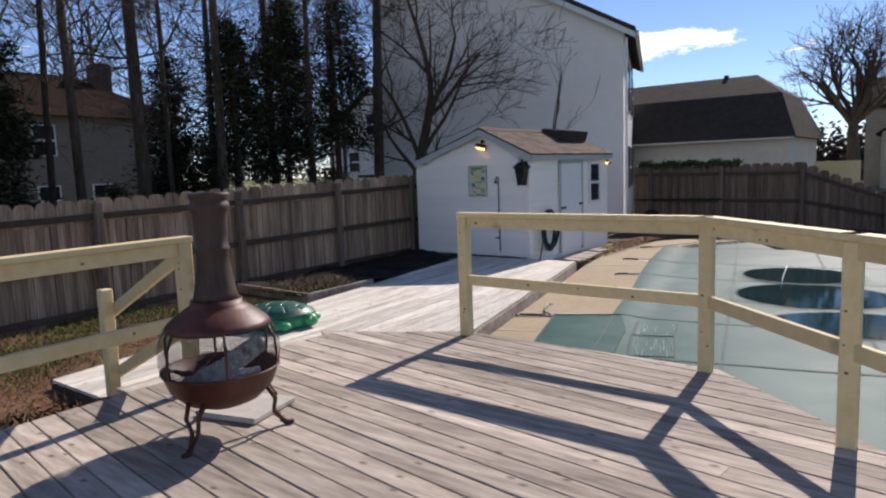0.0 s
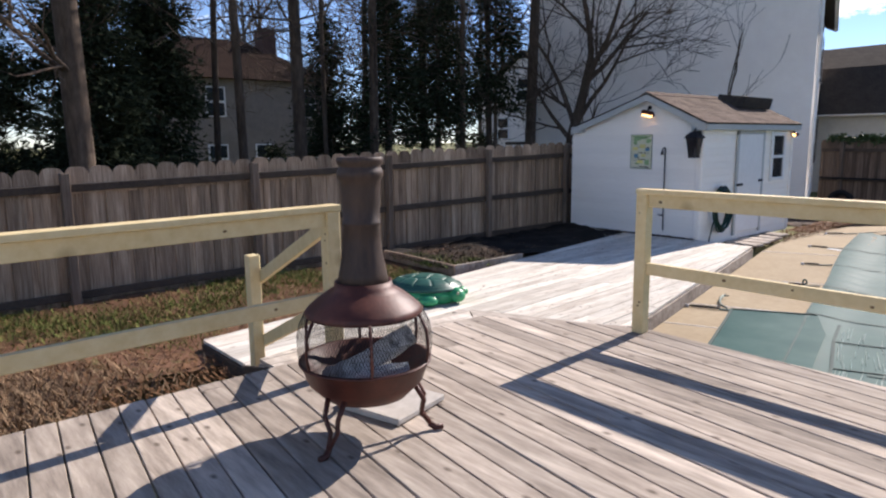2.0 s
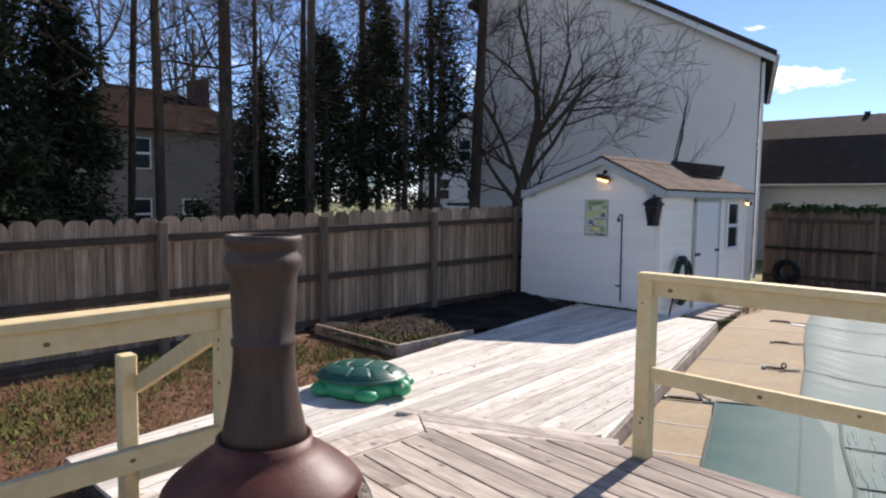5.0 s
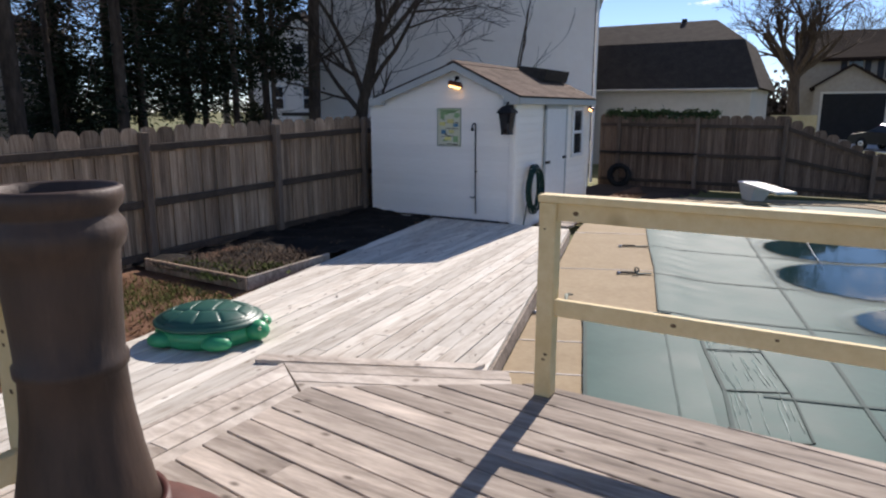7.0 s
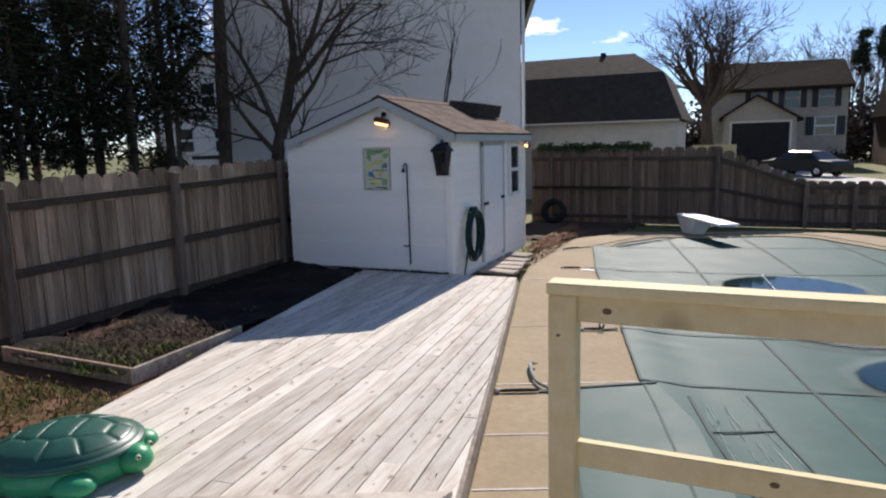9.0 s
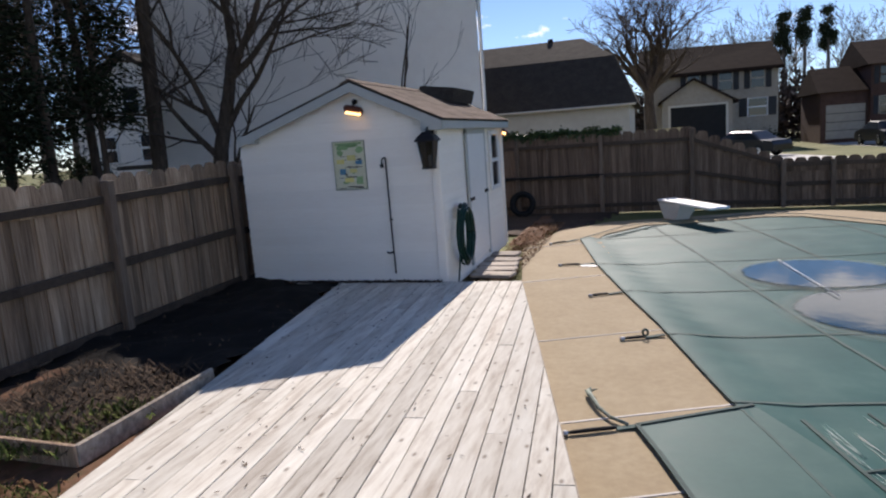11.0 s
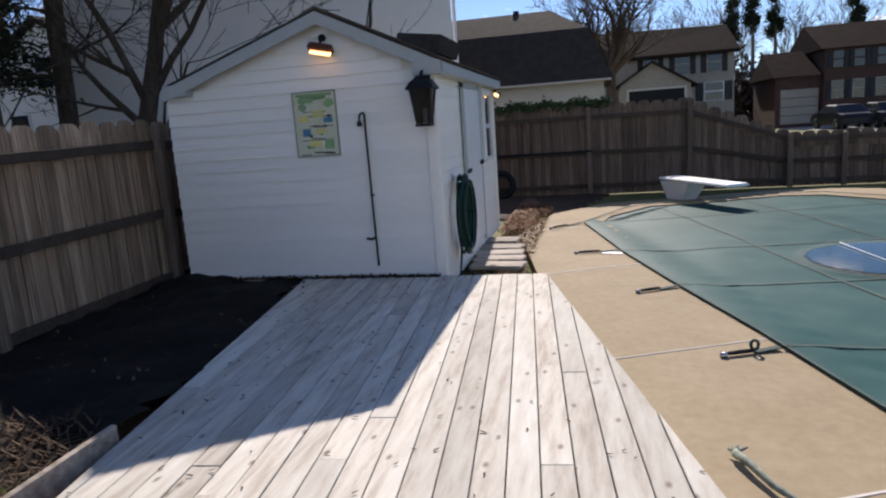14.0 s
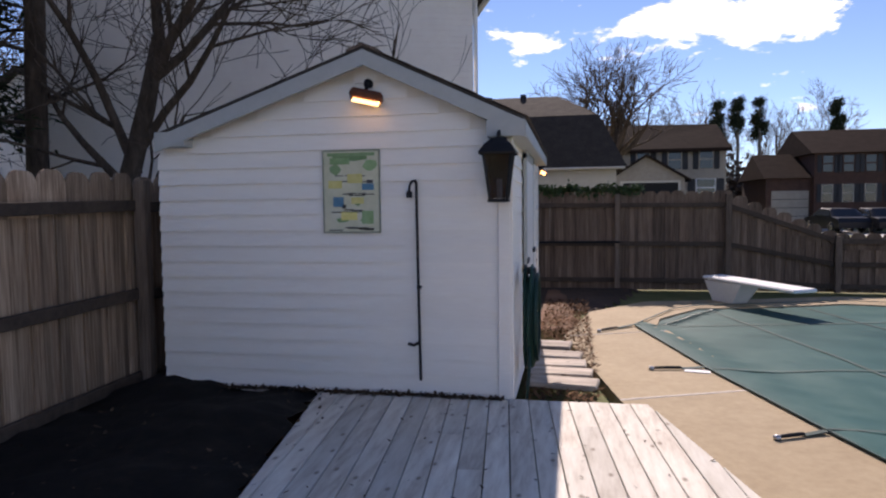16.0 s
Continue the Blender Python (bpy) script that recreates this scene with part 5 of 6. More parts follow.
def gambrel():
    ys = [26.0, 27.6, 29.7, 31.8, 33.4]
    zs = [2.62, 4.42, 5.40, 4.42, 2.62]
    xr = [2.1, 1.3, -0.05, 1.3, 2.1]
    bm = bmesh.new()
    lft = [bm.verts.new((-9.3, y, z)) for y, z in zip(ys, zs)]
    rgt = [bm.verts.new((x, y, z)) for x, y, z in zip(xr, ys, zs)]
    for i in range(4):
        bm.faces.new((lft[i], rgt[i], rgt[i + 1], lft[i + 1]))
    bm.faces.new(rgt[::-1])
    bm.faces.new(lft)
    bm.faces.new((lft[0], lft[4], rgt[4], rgt[0]))
    return bm


part("roof", gambrel(), M_DARKROOF, barn)
part("upper_roof", prism([(-9.3, 27.62), (1.28, 27.62), (-0.05, 29.7), (-9.3, 29.7)], 0, 0.02), M_BARNUP, barn, "lighter brown upper slope", m=pose(0, 0, 0) @ Matrix(((1, 0, 0, 0), (0, 1, 0, 0), (0, 0.4667, 1, -8.455), (0, 0, 0, 1))))
part("gutter", boxed((11.3, 0.10, 0.07), (-3.62, 25.97, 2.58), bevel=0.02), M_CREAM, barn)
part("roof_vent", tube([(-1.3, 29.7, 5.35), (-1.3, 29.7, 5.50)], 0.11, 10), M_BLACK, barn)
part("wooden_fence", boxed((1.6, 0.05, 1.5), (3.1, 29.0, 0.9)), M_PINE, barn)

YF = 53.35
far = thing("far_house", "beige two-storey house with brown roof and garage gable", "house")
part("wall", wall_box(1.9, 10.75, YF, YF + 8, -0.4, 5.25), M_BEIGE, far)
bm = bmesh.new()
v = [bm.verts.new(p) for p in ((1.6, YF - 0.4, 5.2), (11.05, YF - 0.4, 5.2), (10.9, YF + 4, 7.3), (1.5, YF + 4, 7.5), (1.6, YF + 8.4, 5.2), (11.05, YF + 8.4, 5.2))]
for f in ((0, 1, 2, 3), (3, 2, 5, 4), (0, 3, 4), (1, 5, 2), (0, 4, 5, 1)):
    bm.faces.new([v[i] for i in f])
part("roof", bm, M_BROWNROOF, far)
part("fascia", boxed((9.45, 0.1, 0.24), (6.32, YF - 0.42, 5.12)), M_BROWNROOF, far)
for x in (5.3, 7.4, 9.45):
    window(far, x, YF - 0.01, 4.5, 0.95, 1.35, "-y", True, M_BEIGE)
window(far, 9.45, YF - 0.01, 2.55, 1.3, 1.25, "-y")
GY = YF - 4
gx0, gx1, gxm = 3.15, 7.45, 5.1
bm = bmesh.new()
prof = [(gx0, -0.3), (gx1, -0.3), (gx1, 3.15), (gxm, 4.5), (gx0, 3.25)]
f0 = [bm.verts.new((x, GY, z)) for x, z in prof]
f1 = [bm.verts.new((x, YF, z)) for x, z in prof]
bm.faces.new(f0)
bm.faces.new(f1[::-1])
for i in range(5):
    bm.faces.new((f0[i], f1[i], f1[(i + 1) % 5], f0[(i + 1) % 5]))
part("garage", bm, M_BEIGE, far)
roof_side(gxm, 4.66, gx1 + 0.35, 3.02, GY - 0.3, YF, 0.15, M_BROWNROOF, far, "garage_roof")
roof_side(gx0 - 0.3, 3.2, gxm, 4.66, GY - 0.3, YF, 0.15, M_BROWNROOF, far, "garage_roof")
part("garage_frame", boxed((3.7, 0.06, 3.0), (5.35, GY - 0.01, 1.45)), M_CREAM, far)
# solid black slab on the wall for the shade inside the garage
part("garage_opening", boxed((3.4, 0.08, 2.85), (5.35, GY - 0.02, 1.4)), M_RUBBER, far, "open garage doorway, its inner shade drawn as a black slab")

brick = thing("brick_house", "dark brick two-storey house with a lower garage wing", "house")
bx0, bx1 = 16.3, 24.5
part("wall", wall_box(bx0, bx1, YF, YF + 8, -0.4, 4.75), M_BRICK, brick)
bm = bmesh.new()
v = [bm.verts.new(p) for p in ((bx0 - 0.3, YF - 0.4, 4.7), (bx1 + 0.3, YF - 0.4, 4.7), (bx1 + 0.3, YF + 4, 6.6), (bx0 - 0.3, YF + 4, 6.6), (bx0 - 0.3, YF + 8.4, 4.7), (bx1 + 0.3, YF + 8.4, 4.7))]
for f in ((0, 1, 2, 3), (3, 2, 5, 4), (0, 3, 4), (1, 5, 2), (0, 4, 5, 1)):
    bm.faces.new([v[i] for i in f])
part("roof", bm, M_BROWNROOF, brick)
for x in (17.1, 18.35, 19.7, 21.2):
    window(brick, x, YF - 0.01, 4.0, 0.72, 1.15, "-y", True, M_BRICK)
    window(brick, x, YF - 0.01, 2.05, 0.72, 1.2, "-y", True, M_BEIGE)
part("wing", wall_box(13.45, bx0, YF + 0.5, YF + 7, -0.4, 3.1), M_BRICK, brick)
bm = bmesh.new()
v = [bm.verts.new(p) for p in ((13.2, YF + 0.1, 3.1), (bx0, YF + 0.1, 3.1), (bx0, YF + 4, 4.95), (13.35, YF + 4, 4.95), (13.2, YF + 7.4, 3.1), (bx0, YF + 7.4, 3.1))]
for f in ((0, 1, 2, 3), (3, 2, 5, 4), (0, 3, 4)):
    bm.faces.new([v[i] for i in f])
part("wing_roof", bm, M_BROWNROOF, brick)
part("garage_door", boxed((2.35, 0.06, 2.3), (14.95, YF + 0.47, 1.1), bevel=0.02), M_BEIGE, brick)
for k in range(1, 4):
    part("garage_door_groove", boxed((2.3, 0.02, 0.04), (14.95, YF + 0.435, -0.05 + 0.575 * k)), M_SHUTTER, brick)

side = thing("side_house", "pale house with dark windows half hidden behind bare trees", "house")
part("wall", wall_box(-20.2, -13.9, 24, 31, -0.4, 4.1), M_VINYL, side)
roof_side(-17.2, 6.2, -13.5, 4.0, 23.7, 31.3, 0.2, M_DARKROOF, side)
roof_side(-20.6, 4.0, -17.2, 6.2, 23.7, 31.3, 0.2, M_DARKROOF, side)
part("gable", prism([(-20.2, 0), (-13.9, 0), (-17.05, 2.05)], 0, 0.1), M_VINYL, side, m=pose(0, 24.05, 4.05, 90, 0, 0))
for x, zz in ((-18.6, 2.4), (-16.6, 2.4), (-17.2, 4.3)):
    window(side, x, 23.99, zz, 0.85, 1.1, "-y", False)
part("balcony", boxed((3.0, 1.4, 0.15), (-15.6, 23.3, 1.65)), M_DARKROOF, side)

west = thing("west_house", "tan two-storey house with brown hip roof behind trees", "house")
# siding colour is darkened for the tree shade over it
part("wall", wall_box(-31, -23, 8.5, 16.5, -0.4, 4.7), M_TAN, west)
bm = bmesh.new()
v = [bm.verts.new(p) for p in ((-22.5, 8.0, 4.6), (-22.5, 17.0, 4.6), (-31.5, 17.0, 4.6), (-31.5, 8.0, 4.6), (-27, 10.5, 6.9), (-27, 13.5, 6.9))]
for f in ((0, 1, 5, 4), (1, 2, 5), (2, 3, 4, 5), (3, 0, 4), (3, 2, 1, 0)):
    bm.faces.new([v[i] for i in f])
part("roof", bm, M_BROWNROOF, west)
part("chimney", wall_box(-26.4, -25.5, 14.1, 14.8, 5.3, 7.4), M_BRICK, west)
for y, zz in ((10.5, 3.6), (15.0, 3.6), (10.5, 1.1), (12.7, 1.1), (15.0, 1.1)):
    window(west, -22.99, y, zz, 0.9, 1.3, "+x", False)

# ---- street ----
solo("road", prism([(8, 26), (60, 22), (60, 30), (9.5, 33)], -0.30, -0.285), M_ASPHALT, "grey asphalt street beyond the fence", "road", kind="structure")
solo("driveway", prism([(3.3, GY), (7.4, GY), (12.5, 32.5), (9.8, 32.8)], -0.30, -0.28), M_CONCRETE, "pale concrete driveway up to the garage", "driveway", kind="structure")
solo("brick_driveway", prism([(13.4, YF), (16.3, YF), (22, 32), (16.5, 32.3)], -0.30, -0.281), M_CONCRETE, "pale concrete driveway by the brick house", "driveway", kind="structure")


def car(m, label, mat):
    c = thing("car", label, "car", m, group="parked cars")
    prof = [(-2.2, 0.30), (-2.25, 0.62), (-2.1, 0.85), (-1.45, 0.92), (-0.85, 1.36), (0.45, 1.40), (1.15, 0.98), (2.05, 0.84), (2.25, 0.60), (2.2, 0.30)]
    bm = bmesh.new()
    rows = []
    for y, k in ((-0.86, 0.97), (-0.70, 1.0), (0.70, 1.0), (0.86, 0.97)):
        rows.append([bm.verts.new((x, y * (0.82 if z > 1.1 else 1), z * k if z > 0.5 else z)) for x, z in prof])
    for a, b in zip(rows, rows[1:]):
        for i in range(len(prof)):
            bm.faces.new((a[i], a[(i + 1) % len(prof)], b[(i + 1) % len(prof)], b[i]))
    bm.faces.new(rows[0])
    bm.faces.new(rows[-1][::-1])
    part("body", bm, mat, c)
    for s in (-1, 1):
        bm = bmesh.new()
        pts = [(-1.25, 0.95), (-0.78, 1.29), (0.40, 1.32), (0.95, 0.98)]
        vs = [bm.verts.new((x, s * (0.875 if z < 1.1 else 0.735), z)) for x, z in pts]
        bm.faces.new(vs)
        part("side_window", bm, M_GLASS, c)
        for x in (-1.35, 1.38):
            wheel = part("wheel", lathe([(0.17, -0.09), (0.30, -0.10), (0.325, -0.07), (0.325, 0.07), (0.30, 0.10), (0.17, 0.09)], 20), M_RUBBER, c, "", True, pose(x, s * 0.78, 0.325, 90, 0, 0))
            part("rim", lathe([(0.01, 0.06), (0.08, 0.085), (0.17, 0.08), (0.185, 0.05)], 16), M_CHROME, wheel, "", True, pose(0, 0, 0, 0 if s < 0 else 180, 0, 0))
    part("headlight", boxed((0.06, 0.3, 0.12), (2.16, 0.55, 0.70), bevel=0.02), M_GLASS, c)
    part("headlight", boxed((0.06, 0.3, 0.12), (2.16, -0.55, 0.70), bevel=0.02), M_GLASS, c)
    return c


car(pose(7.4, 42.5, -0.285, 0, 0, 138), "glossy black parked saloon car on the driveway", M_CARPAINT)
car(pose(15.4, 47.0, -0.285, 0, 0, 95), "black car parked before the brick house", M_CARPAINT)
car(pose(17.3, 46.4, -0.285, 0, 0, 92), "dark car parked before the brick house", M_CARPAINT)


# ---- trees ----
class Sticks:
    """Tapered twigs gathered into one mesh."""

    def __init__(self):
        self.verts, self.faces = [], []

    def tube(self, pts, radii, n):
        side, prev = None, None
        for i, p in enumerate(pts):
            d = (pts[min(i + 1, len(pts) - 1)] - pts[max(i - 1, 0)]).normalized()
            side = d.orthogonal().normalized() if side is None else (side - d * side.dot(d)).normalized()
            up = d.cross(side)
            ring = len(self.verts)
            for k in range(n):
                a = k * math.tau / n
                self.verts.append(tuple(p + radii[i] * (math.cos(a) * side + math.sin(a) * up)))
            if prev is not None:
                for k in range(n):
                    self.faces.append((prev + k, prev + (k + 1) % n, ring + (k + 1) % n, ring + k))
            prev = ring

    def object(self, name, mat, parent):
        me = bpy.data.meshes.new(name)
        me.from_pydata(self.verts, [], self.faces)
        me.materials.append(mat)
        me.shade_smooth()
        ob = new(name, me)
        ob.parent = parent
        return ob


def grow(s, p, d, length, r, depth, rng, lift, thin=0.0035, kids=(2, 4)):
    n = 3 + int(depth > 1)
    pts, rad = [p], [r]
    for i in range(n):
        d = (d + Vector((rng.gauss(0, 0.16), rng.gauss(0, 0.16), rng.gauss(0, 0.12) + lift))).normalized()
        pts.append(pts[-1] + d * length / n)
        rad.append(max(thin, r * (1 - 0.55 * (i + 1) / n)))
    s.tube(pts, rad, 7 if r > 0.05 else (5 if r > 0.015 else 3))
    if depth <= 0:
        return
    for k in range(rng.randint(*kids) + (1 if depth > 2 else 0)):
        i = rng.randint(1, n)
        e = (pts[i] - pts[i - 1]).normalized()
        a = e.orthogonal().normalized()
        b = e.cross(a)
        t = rng.random() * math.tau
        spread = rng.uniform(0.45, 1.0)
        e = (e + (a * math.cos(t) + b * math.sin(t)) * spread).normalized()
        grow(s, pts[i], e, length * rng.uniform(0.55, 0.8), rad[i] * rng.uniform(0.5, 0.72), depth - 1, rng, lift, thin, kids)


def bare_tree(name, label, at, limbs, seed, mat, depth=4, lift=0.05, trunk=None, thin=0.004):
    """A leafless tree; limbs: rows of start height, direction, length, radius."""
    t = thing(name, label, "tree", pose(*at))
    rng = random.Random(seed)
    s = Sticks()
    pts, rad = trunk
    s.tube([Vector(p) for p in pts], rad, 10)
    s.object("trunk", mat, t)
    s = Sticks()
    for p, d, ln, r in limbs:
        grow(s, Vector(p), Vector(d).normalized(), ln, r, depth, rng, lift, thin)
    s.object("crown", mat, t)
    return t


# leaning multi-stem tree before the blank gable wall
bare_tree("bare_tree", "leafless multi-stemmed tree spreading before the pale house", (-6.35, 14.0, -0.2),
          [((0.5, 0, 2.6), (0.75, 0, 0.75), 2.5, 0.07), ((0.75, 0, 3.6), (0.5, 0.1, 1.0), 2.5, 0.085), ((0.75, 0, 3.6), (0.9, -0.1, 0.75), 2.3, 0.075),
           ((0.3, 0, 1.9), (-0.5, 0, 0.9), 2.4, 0.075), ((0.4, 0, 2.2), (-0.25, 0.2, 1.1), 3.0, 0.08), ((0.85, 0, 4.1), (0.05, 0, 1.0), 2.8, 0.09),
           ((0.2, 0, 1.5), (0.95, -0.2, 0.55), 2.2, 0.045)], 41, M_BARK, 4, 0.03,
          ([(0, 0, 0), (0.10, 0, 1.2), (0.28, 0, 2.2), (0.60, 0, 3.2), (0.85, 0, 4.2)], [0.20, 0.17, 0.15, 0.13, 0.10]), 0.006)
bare_tree("bare_sapling", "thin bare sapling behind the shed", (-3.0, 16.5, -0.2),
          [((0.12, 0, 2.9), (0.12, 0, 1), 1.9, 0.022), ((0.05, 0, 2.5), (0.75, 0, 0.65), 1.2, 0.018), ((0.22, 0, 3.4), (0.3, 0.1, 1), 1.5, 0.02)], 42, M_BARK, 2, 0.08,
          ([(0, 0, 0), (0.03, 0, 2.2), (0.25, 0, 3.5), (0.42, 0, 4.6)], [0.045, 0.035, 0.025, 0.01]), 0.005)
# big spreading tree by the far house
bare_tree("street_tree", "large bare crooked tree beside the far house", (2.35, YF - 12, -0.3),
          [((0, 0, 3.8), (math.cos(a) * 0.8, math.sin(a) * 0.5, 1.0), 2.9, 0.19) for a in (0.2, 1.4, 2.7, 3.4, 5.4)] + [((0, 0, 4.4), (0.1, 0, 1), 3.2, 0.2), ((0, 0, 4.2), (-0.5, 0.2, 1), 3.0, 0.17), ((0, 0, 4.3), (0.6, 0.2, 1), 3.0, 0.17)], 43, M_BARK, 4, 0.05,
          ([(0, 0, 0), (0.1, 0, 2.0), (0, 0, 3.2), (0.05, 0, 4.6)], [0.38, 0.32, 0.28, 0.2]), 0.012)

# tall trunks beyond the side fence
for k, (x, y, h, r, seed) in enumerate(((-9.0, 7.0, 13, 0.17, 51), (-9.0, 5.5, 13, 0.11, 52), (-9.2, 4.9, 12, 0.08, 53), (-7.0, 1.65, 12, 0.22, 54), (-9.0, 9.2, 13, 0.13, 55), (-7.75, 14.0, 12, 0.17, 56),
                                        (-8.6, 13.2, 12, 0.10, 57), (-10.5, 12.2, 13, 0.14, 58), (-11.5, 10.6, 13, 0.11, 59), (-10, 8.3, 12, 0.07, 60), (-8.4, 11.9, 11, 0.09, 61))):
    rng = random.Random(seed)
    lean = (rng.uniform(-0.4, 0.4), rng.uniform(-0.4, 0.4))
    limbs = []
    for i in range(16):
        hh = rng.uniform(0.25, 0.98)
        a = rng.random() * math.tau
        limbs.append(((lean[0] * hh, lean[1] * hh, h * hh), (math.cos(a), math.sin(a), rng.uniform(0.1, 0.7)), rng.uniform(1.2, 2.6), r * 0.25 * (1.15 - hh)))
    bare_tree("tall_tree", "tall straight dark trunk with thin bare limbs", (x, y, -0.2), limbs, seed, M_BARK, 3, 0.02,
              ([(0, 0, 0), (lean[0] * 0.3, lean[1] * 0.3, h * 0.33), (lean[0] * 0.7, lean[1] * 0.7, h * 0.66), (lean[0], lean[1], h)], [r, r * 0.9, r * 0.7, r * 0.3]), 0.007)


def evergreen(at, h, r, seed, label, bottom=0.4, dense=1.0):
    """A conifer: a tapered trunk, drooping boughs and a crown of needle sprays."""
    t = thing("evergreen_tree", label, "tree", pose(*at))
    rng = random.Random(seed)
    s = Sticks()
    s.tube([Vector((0, 0, 0)), Vector((0.05, 0, h * 0.5)), Vector((0, 0, h))], [r * 0.07, r * 0.05, 0.02], 8)
    verts, faces = [], []
    zz = bottom
    while zz < h * 0.99:
        f = (zz - bottom) / (h - bottom)
        reach = r * (1 - f) ** 0.75 * rng.uniform(0.6, 1.12) + 0.12
        for k in range(rng.randint(3, 6)):
            a = rng.random() * math.tau
            d = Vector((math.cos(a), math.sin(a), rng.uniform(-0.25, 0.15)))
            tip = Vector((0, 0, zz)) + d * reach
            s.tube([Vector((0, 0, zz)), Vector((0, 0, zz)) + d * reach * 0.6 + Vector((0, 0, 0.04)), tip], [0.02, 0.014, 0.006], 3)
            for _ in range(int(84 * dense * (0.4 + reach))):
                u = rng.random() ** 0.6
                p = Vector((0, 0, zz)) + d * reach * u + Vector((rng.gauss(0, 0.16), rng.gauss(0, 0.16), rng.gauss(0, 0.13)))
                b = (d + Vector((rng.gauss(0, 0.7), rng.gauss(0, 0.7), rng.gauss(-0.1, 0.5)))).normalized()
                w = b.orthogonal().normalized()
                w = (w * math.cos(a + u * 9) + b.cross(w) * math.sin(a + u * 9)) * rng.uniform(0.012, 0.030)
                b *= rng.uniform(0.06, 0.17)
                i = len(verts)
                verts.extend((tuple(p - w), tuple(p + w), tuple(p + b + w * 0.4), tuple(p + b * 1.1 - w * 0.4)))
                faces.append((i, i + 1, i + 2, i + 3))
        zz += rng.uniform(0.10, 0.26)
    s.object("trunk", M_BARK, t)
    me = bpy.data.meshes.new("crown")
    me.from_pydata(verts, [], faces)
    me.materials.append(M_NEEDLE)
    ob = new("crown", me)
    ob.parent = t


evergreen((-8.3, 2.2, -0.2), 6.2, 1.5, 71, "dense dark evergreen towering behind the fence", 0.2, 2.0)
evergreen((-9.6, 0.4, -0.2), 6.0, 1.8, 72, "dense dark evergreen towering behind the fence", 0.2, 2.0)
evergreen((-9.3, 3.7, -0.2), 6.6, 1.2, 73, "dark evergreen tree behind the fence", 0.2, 1.8)
evergreen((-7.2, -1.4, -0.2), 5.6, 1.6, 74, "dark evergreen tree behind the fence", 0.2, 1.8)
evergreen((-9.4, 10.0, -0.2), 6.4, 1.3, 75, "dark cedar among bare trunks", 2.0, 0.7)
evergreen((-9.2, 11.6, -0.2), 7.6, 1.2, 76, "tall dark cedar among bare trunks", 2.1, 0.65)
evergreen((-8.6, 13.4, -0.2), 8.5, 1.0, 77, "tall dark pine before the pale house", 3.0, 0.6)
evergreen((-11.5, 13.6, -0.2), 8.8, 1.2, 78, "tall dark cedar among bare trunks", 2.8, 0.8)
evergreen((-10.8, 9.0, -0.2), 3.2, 1.3, 79, "low dark evergreen bush behind the fence", 0.1, 1.0)
for k, (x, y, h, r) in enumerate(((-12.5, -3.5, 3.6, 1.7), (-13, 0.5, 4.0, 1.8), (-12.5, 4.0, 2.6, 1.5), (-12.6, 8.0, 2.0, 1.3), (-13, 11.0, 1.7, 1.2), (-12, 15.0, 1.6, 1.2), (-13.5, 17.5, 2.4, 1.6))):
    evergreen((x, y, -0.2), h, r, 100 + k, "low dark evergreen undergrowth behind the fence", 0.05, 0.9)
evergreen((-10.9, 8.9, -0.2), 5.4, 1.2, 64, "dark cedar among bare trunks", 1.7, 0.7)
evergreen((-11.2, 11.2, -0.2), 6.8, 1.3, 65, "tall dark cedar among bare trunks", 2.3, 0.65)


def far_pine(at, h, seed):
    """A bare tapered trunk with rounded clumps of needles at its top."""
    t = thing("far_pine", "tall far pine with clumped crown behind the houses", "tree", pose(*at))
    rng = random.Random(seed)
    s = Sticks()
    s.tube([Vector((0, 0, 0)), Vector((0.1, 0, h * 0.6)), Vector((0, 0, h))], [0.22, 0.16, 0.05], 8)
    clumps = []
    for i in range(17):
        f = rng.uniform(0.70, 1.0)
        a = rng.random() * math.tau
        reach = 0.85 * (1.12 - f) ** 0.5 * rng.uniform(0.3, 1.1)
        c = Vector((math.cos(a) * reach, math.sin(a) * reach, h * f))
        s.tube([Vector((0, 0, h * f - 0.3)), c], [0.05, 0.02], 4)
        clumps.append(c)
    s.object("trunk", M_PALEBARK, t)
    crown = leafy("crown", M_NEEDLE, clumps, 3800, 0.20, seed, (0.22, 0.22, 0.20))
    crown.parent = t


for k, (x, h) in enumerate(((14.6, 11.6), (16.4, 12.0), (18.4, 11.8), (25.4, 11.6))):
    far_pine((x, YF + 22, -0.3), h, 80 + k)

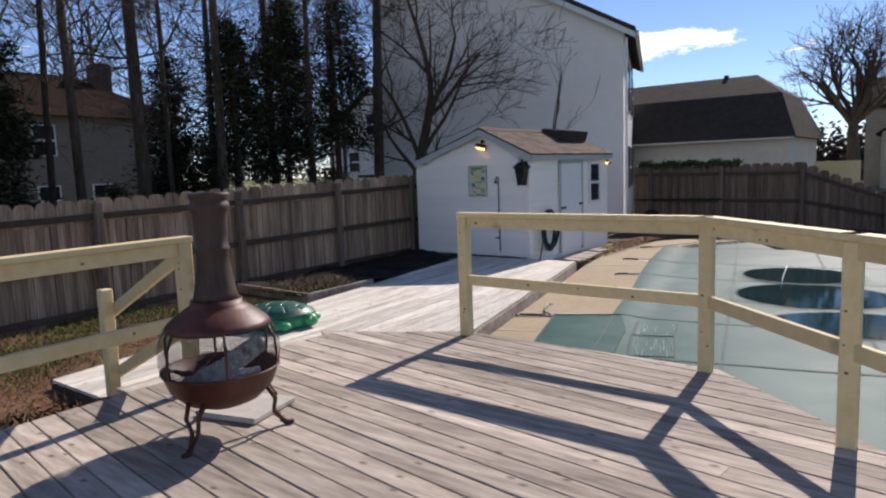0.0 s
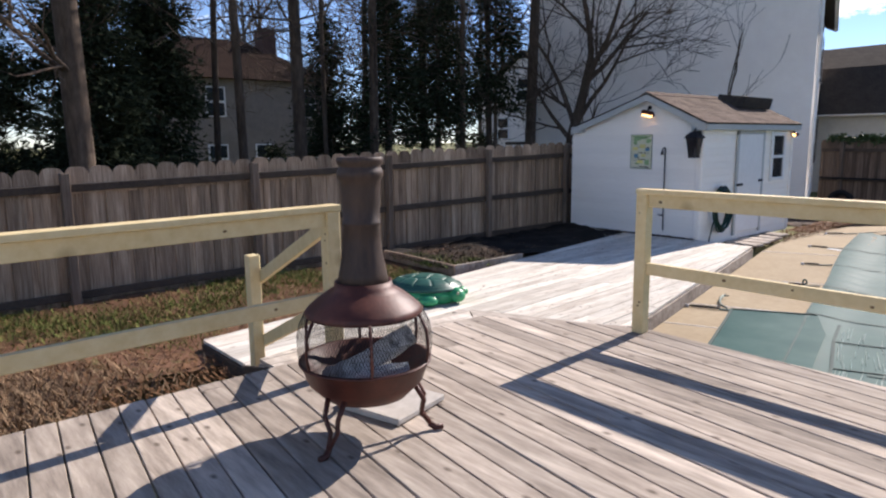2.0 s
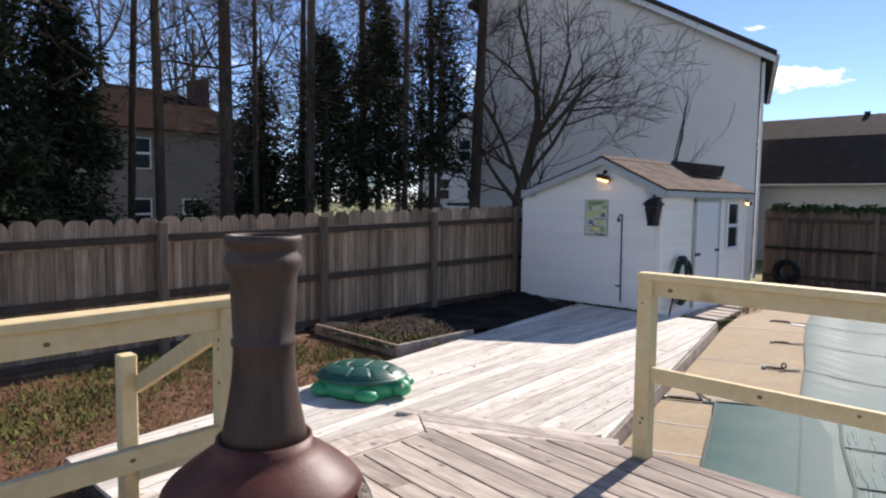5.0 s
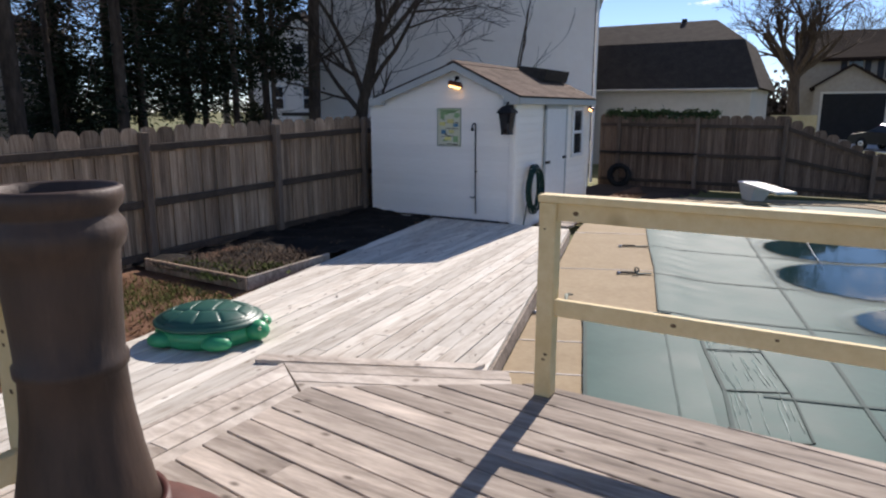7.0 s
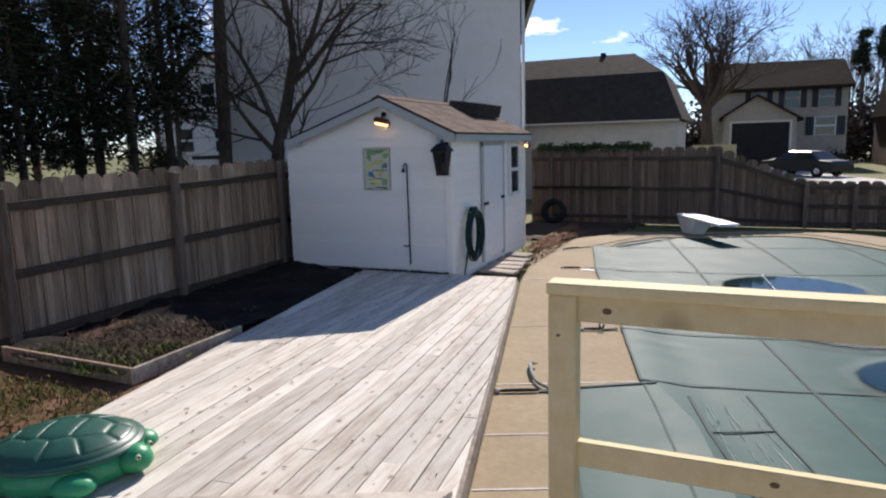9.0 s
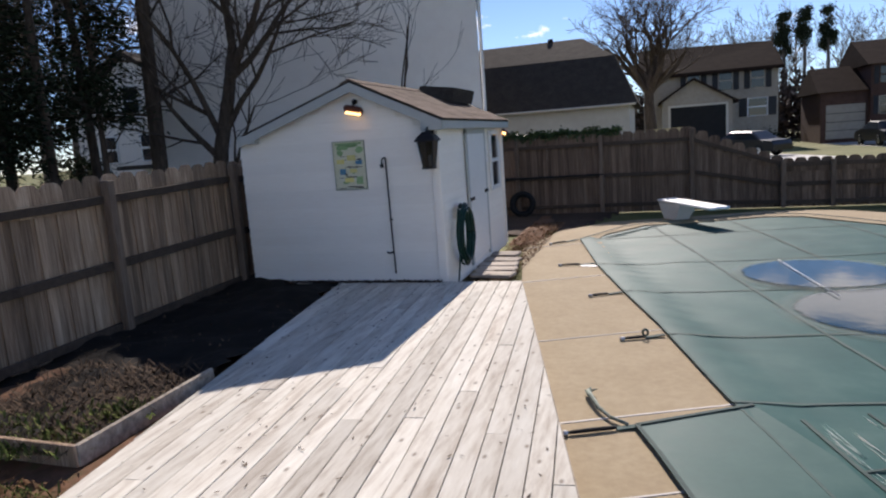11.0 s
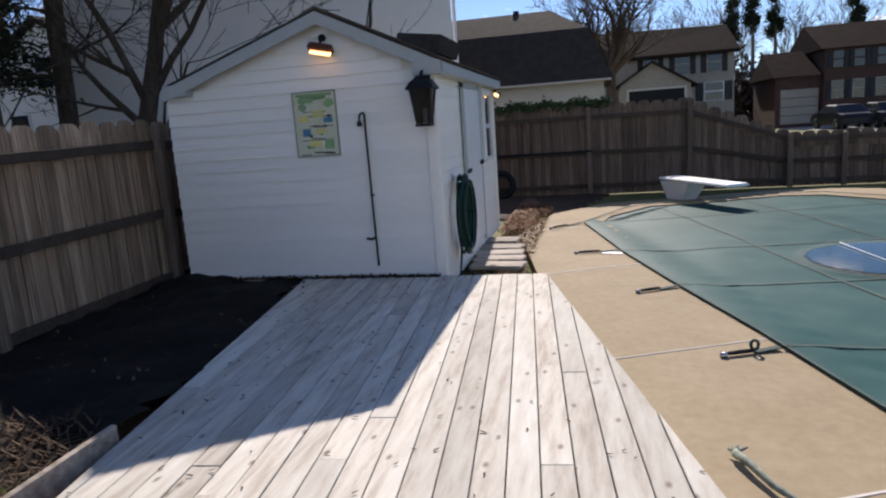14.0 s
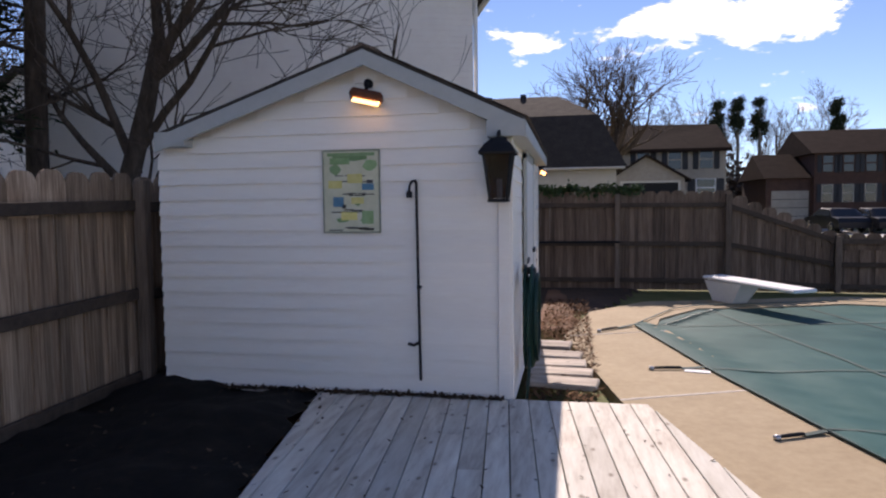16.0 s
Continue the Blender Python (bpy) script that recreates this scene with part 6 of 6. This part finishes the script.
rng = random.Random(90)
for k in range(16):
    x, y = 2.95 + k * 1.69 + rng.uniform(-2, 2), YF + 30 + rng.uniform(-5, 12)
    h = rng.uniform(9, 13)
    bare_tree("far_tree", "pale bare far-off tree on the skyline", (x, y, -0.3), [((0, 0, h * f), (math.cos(a), math.sin(a), 1.6), 3.2, 0.07) for f, a in ((0.35, 0.5), (0.45, 2.4), (0.55, 4.0), (0.65, 5.5), (0.75, 1.2))], 900 + k, M_PALEBARK, 3, 0.08,
              ([(0, 0, 0), (0.1, 0, h * 0.5), (0, 0, h * 0.85)], [0.16, 0.12, 0.05]), 0.02)
for k in range(13):
    x, y = -36 + k * 1.5 + rng.uniform(-1, 1), 8 + k * 2.3 + rng.uniform(-2, 2)
    h = rng.uniform(10, 14)
    bare_tree("wood_tree", "bare woodland tree behind the houses", (x, y, -0.3), [((0, 0, h * f), (math.cos(a), math.sin(a), 1.2), 3.6, 0.08) for f, a in ((0.3, 0.5), (0.4, 2.4), (0.5, 4.0), (0.6, 5.5), (0.7, 1.2), (0.8, 3.0))], 950 + k, M_PALEBARK if k % 3 else M_BARK, 3, 0.06,
              ([(0, 0, 0), (0.1, 0, h * 0.5), (0, 0, h * 0.9)], [0.2, 0.15, 0.06]), 0.02)

# tangled winter woods behind the houses
woods = leafy("far_woods", M_WOODS, [(-6 + k * 0.9, YF + 15 + 2 * math.sin(k * 1.7), 1.6 + 0.9 * math.sin(k * 0.9) + 0.5 * math.sin(k * 2.3)) for k in range(90)], 36000, 0.55, 33, (0.8, 1.4, 1.3))
tagged(woods, "tangled brown winter woods on the skyline behind the houses", "woods", kind="stuff")
hedge = leafy("foundation_shrubs", M_NEEDLE, [(7.95 + k * 0.40, YF - 0.9, 0.25) for k in range(7)], 2600, 0.14, 34, (0.22, 0.22, 0.26))
tagged(hedge, "low dark shrubs along the beige house", "shrub", kind="stuff")

# ---- deck boards ----
planks(lower_deck, LOW, (-0.1, 1), 0.14, 0.006, 0.0, 0.03, M_DECK_LOW, 5.2, 11)
planks(upper_deck, UP, (1, -0.12), 0.14, 0.008, DECK_Z, 0.03, M_DECK_UP, 13.0, 12)
planks(deck_step, STEP_A, (0, 1), 0.14, 0.006, 0.20, 0.03, M_STEP, 3.0, 13)
planks(deck_step, STEP_B, (1.38, 0.63), 0.14, 0.006, 0.20, 0.03, M_STEP, 3.0, 14)

bm = bmesh.new()
vs = [bm.verts.new(p) for p in ((0, -0.15, 0), (0.20, -0.15, 0.004), (0.20, 0.15, 0.004), (0, 0.15, 0), (0.20, -0.15, -0.004), (0.20, 0.15, -0.004))]
for q in ((0, 1, 2, 3), (1, 4, 5, 2), (0, 4, 1), (3, 2, 5)):
    bm.faces.new([vs[i] for i in q])
TAB = mesh_of(bm, M_SHINGLE, name="shingle")
rng = random.Random(6)
run = math.hypot(EXR - PX, RZ - zr)
ang = math.degrees(math.atan2(RZ - zr, EXR - PX))
for i in range(int(run / 0.135) + 1):
    s = run - 0.19 - i * 0.135
    if s < -0.1:
        break
    k = 0
    while k * 0.303 < SY1 - SY0 + 0.2:
        y = SY0 - OV + 0.16 + k * 0.303 - (0.15 if i % 2 else 0)
        x, zz = PX + s * math.cos(radians(ang)), RZ - s * math.sin(radians(ang))
        piece("shingle", TAB, shed, pose(x, max(y, SY0 - OV + 0.15), zz + 0.002 + rng.uniform(0, 0.002), 0, ang, rng.uniform(-0.6, 0.6)))
        k += 1
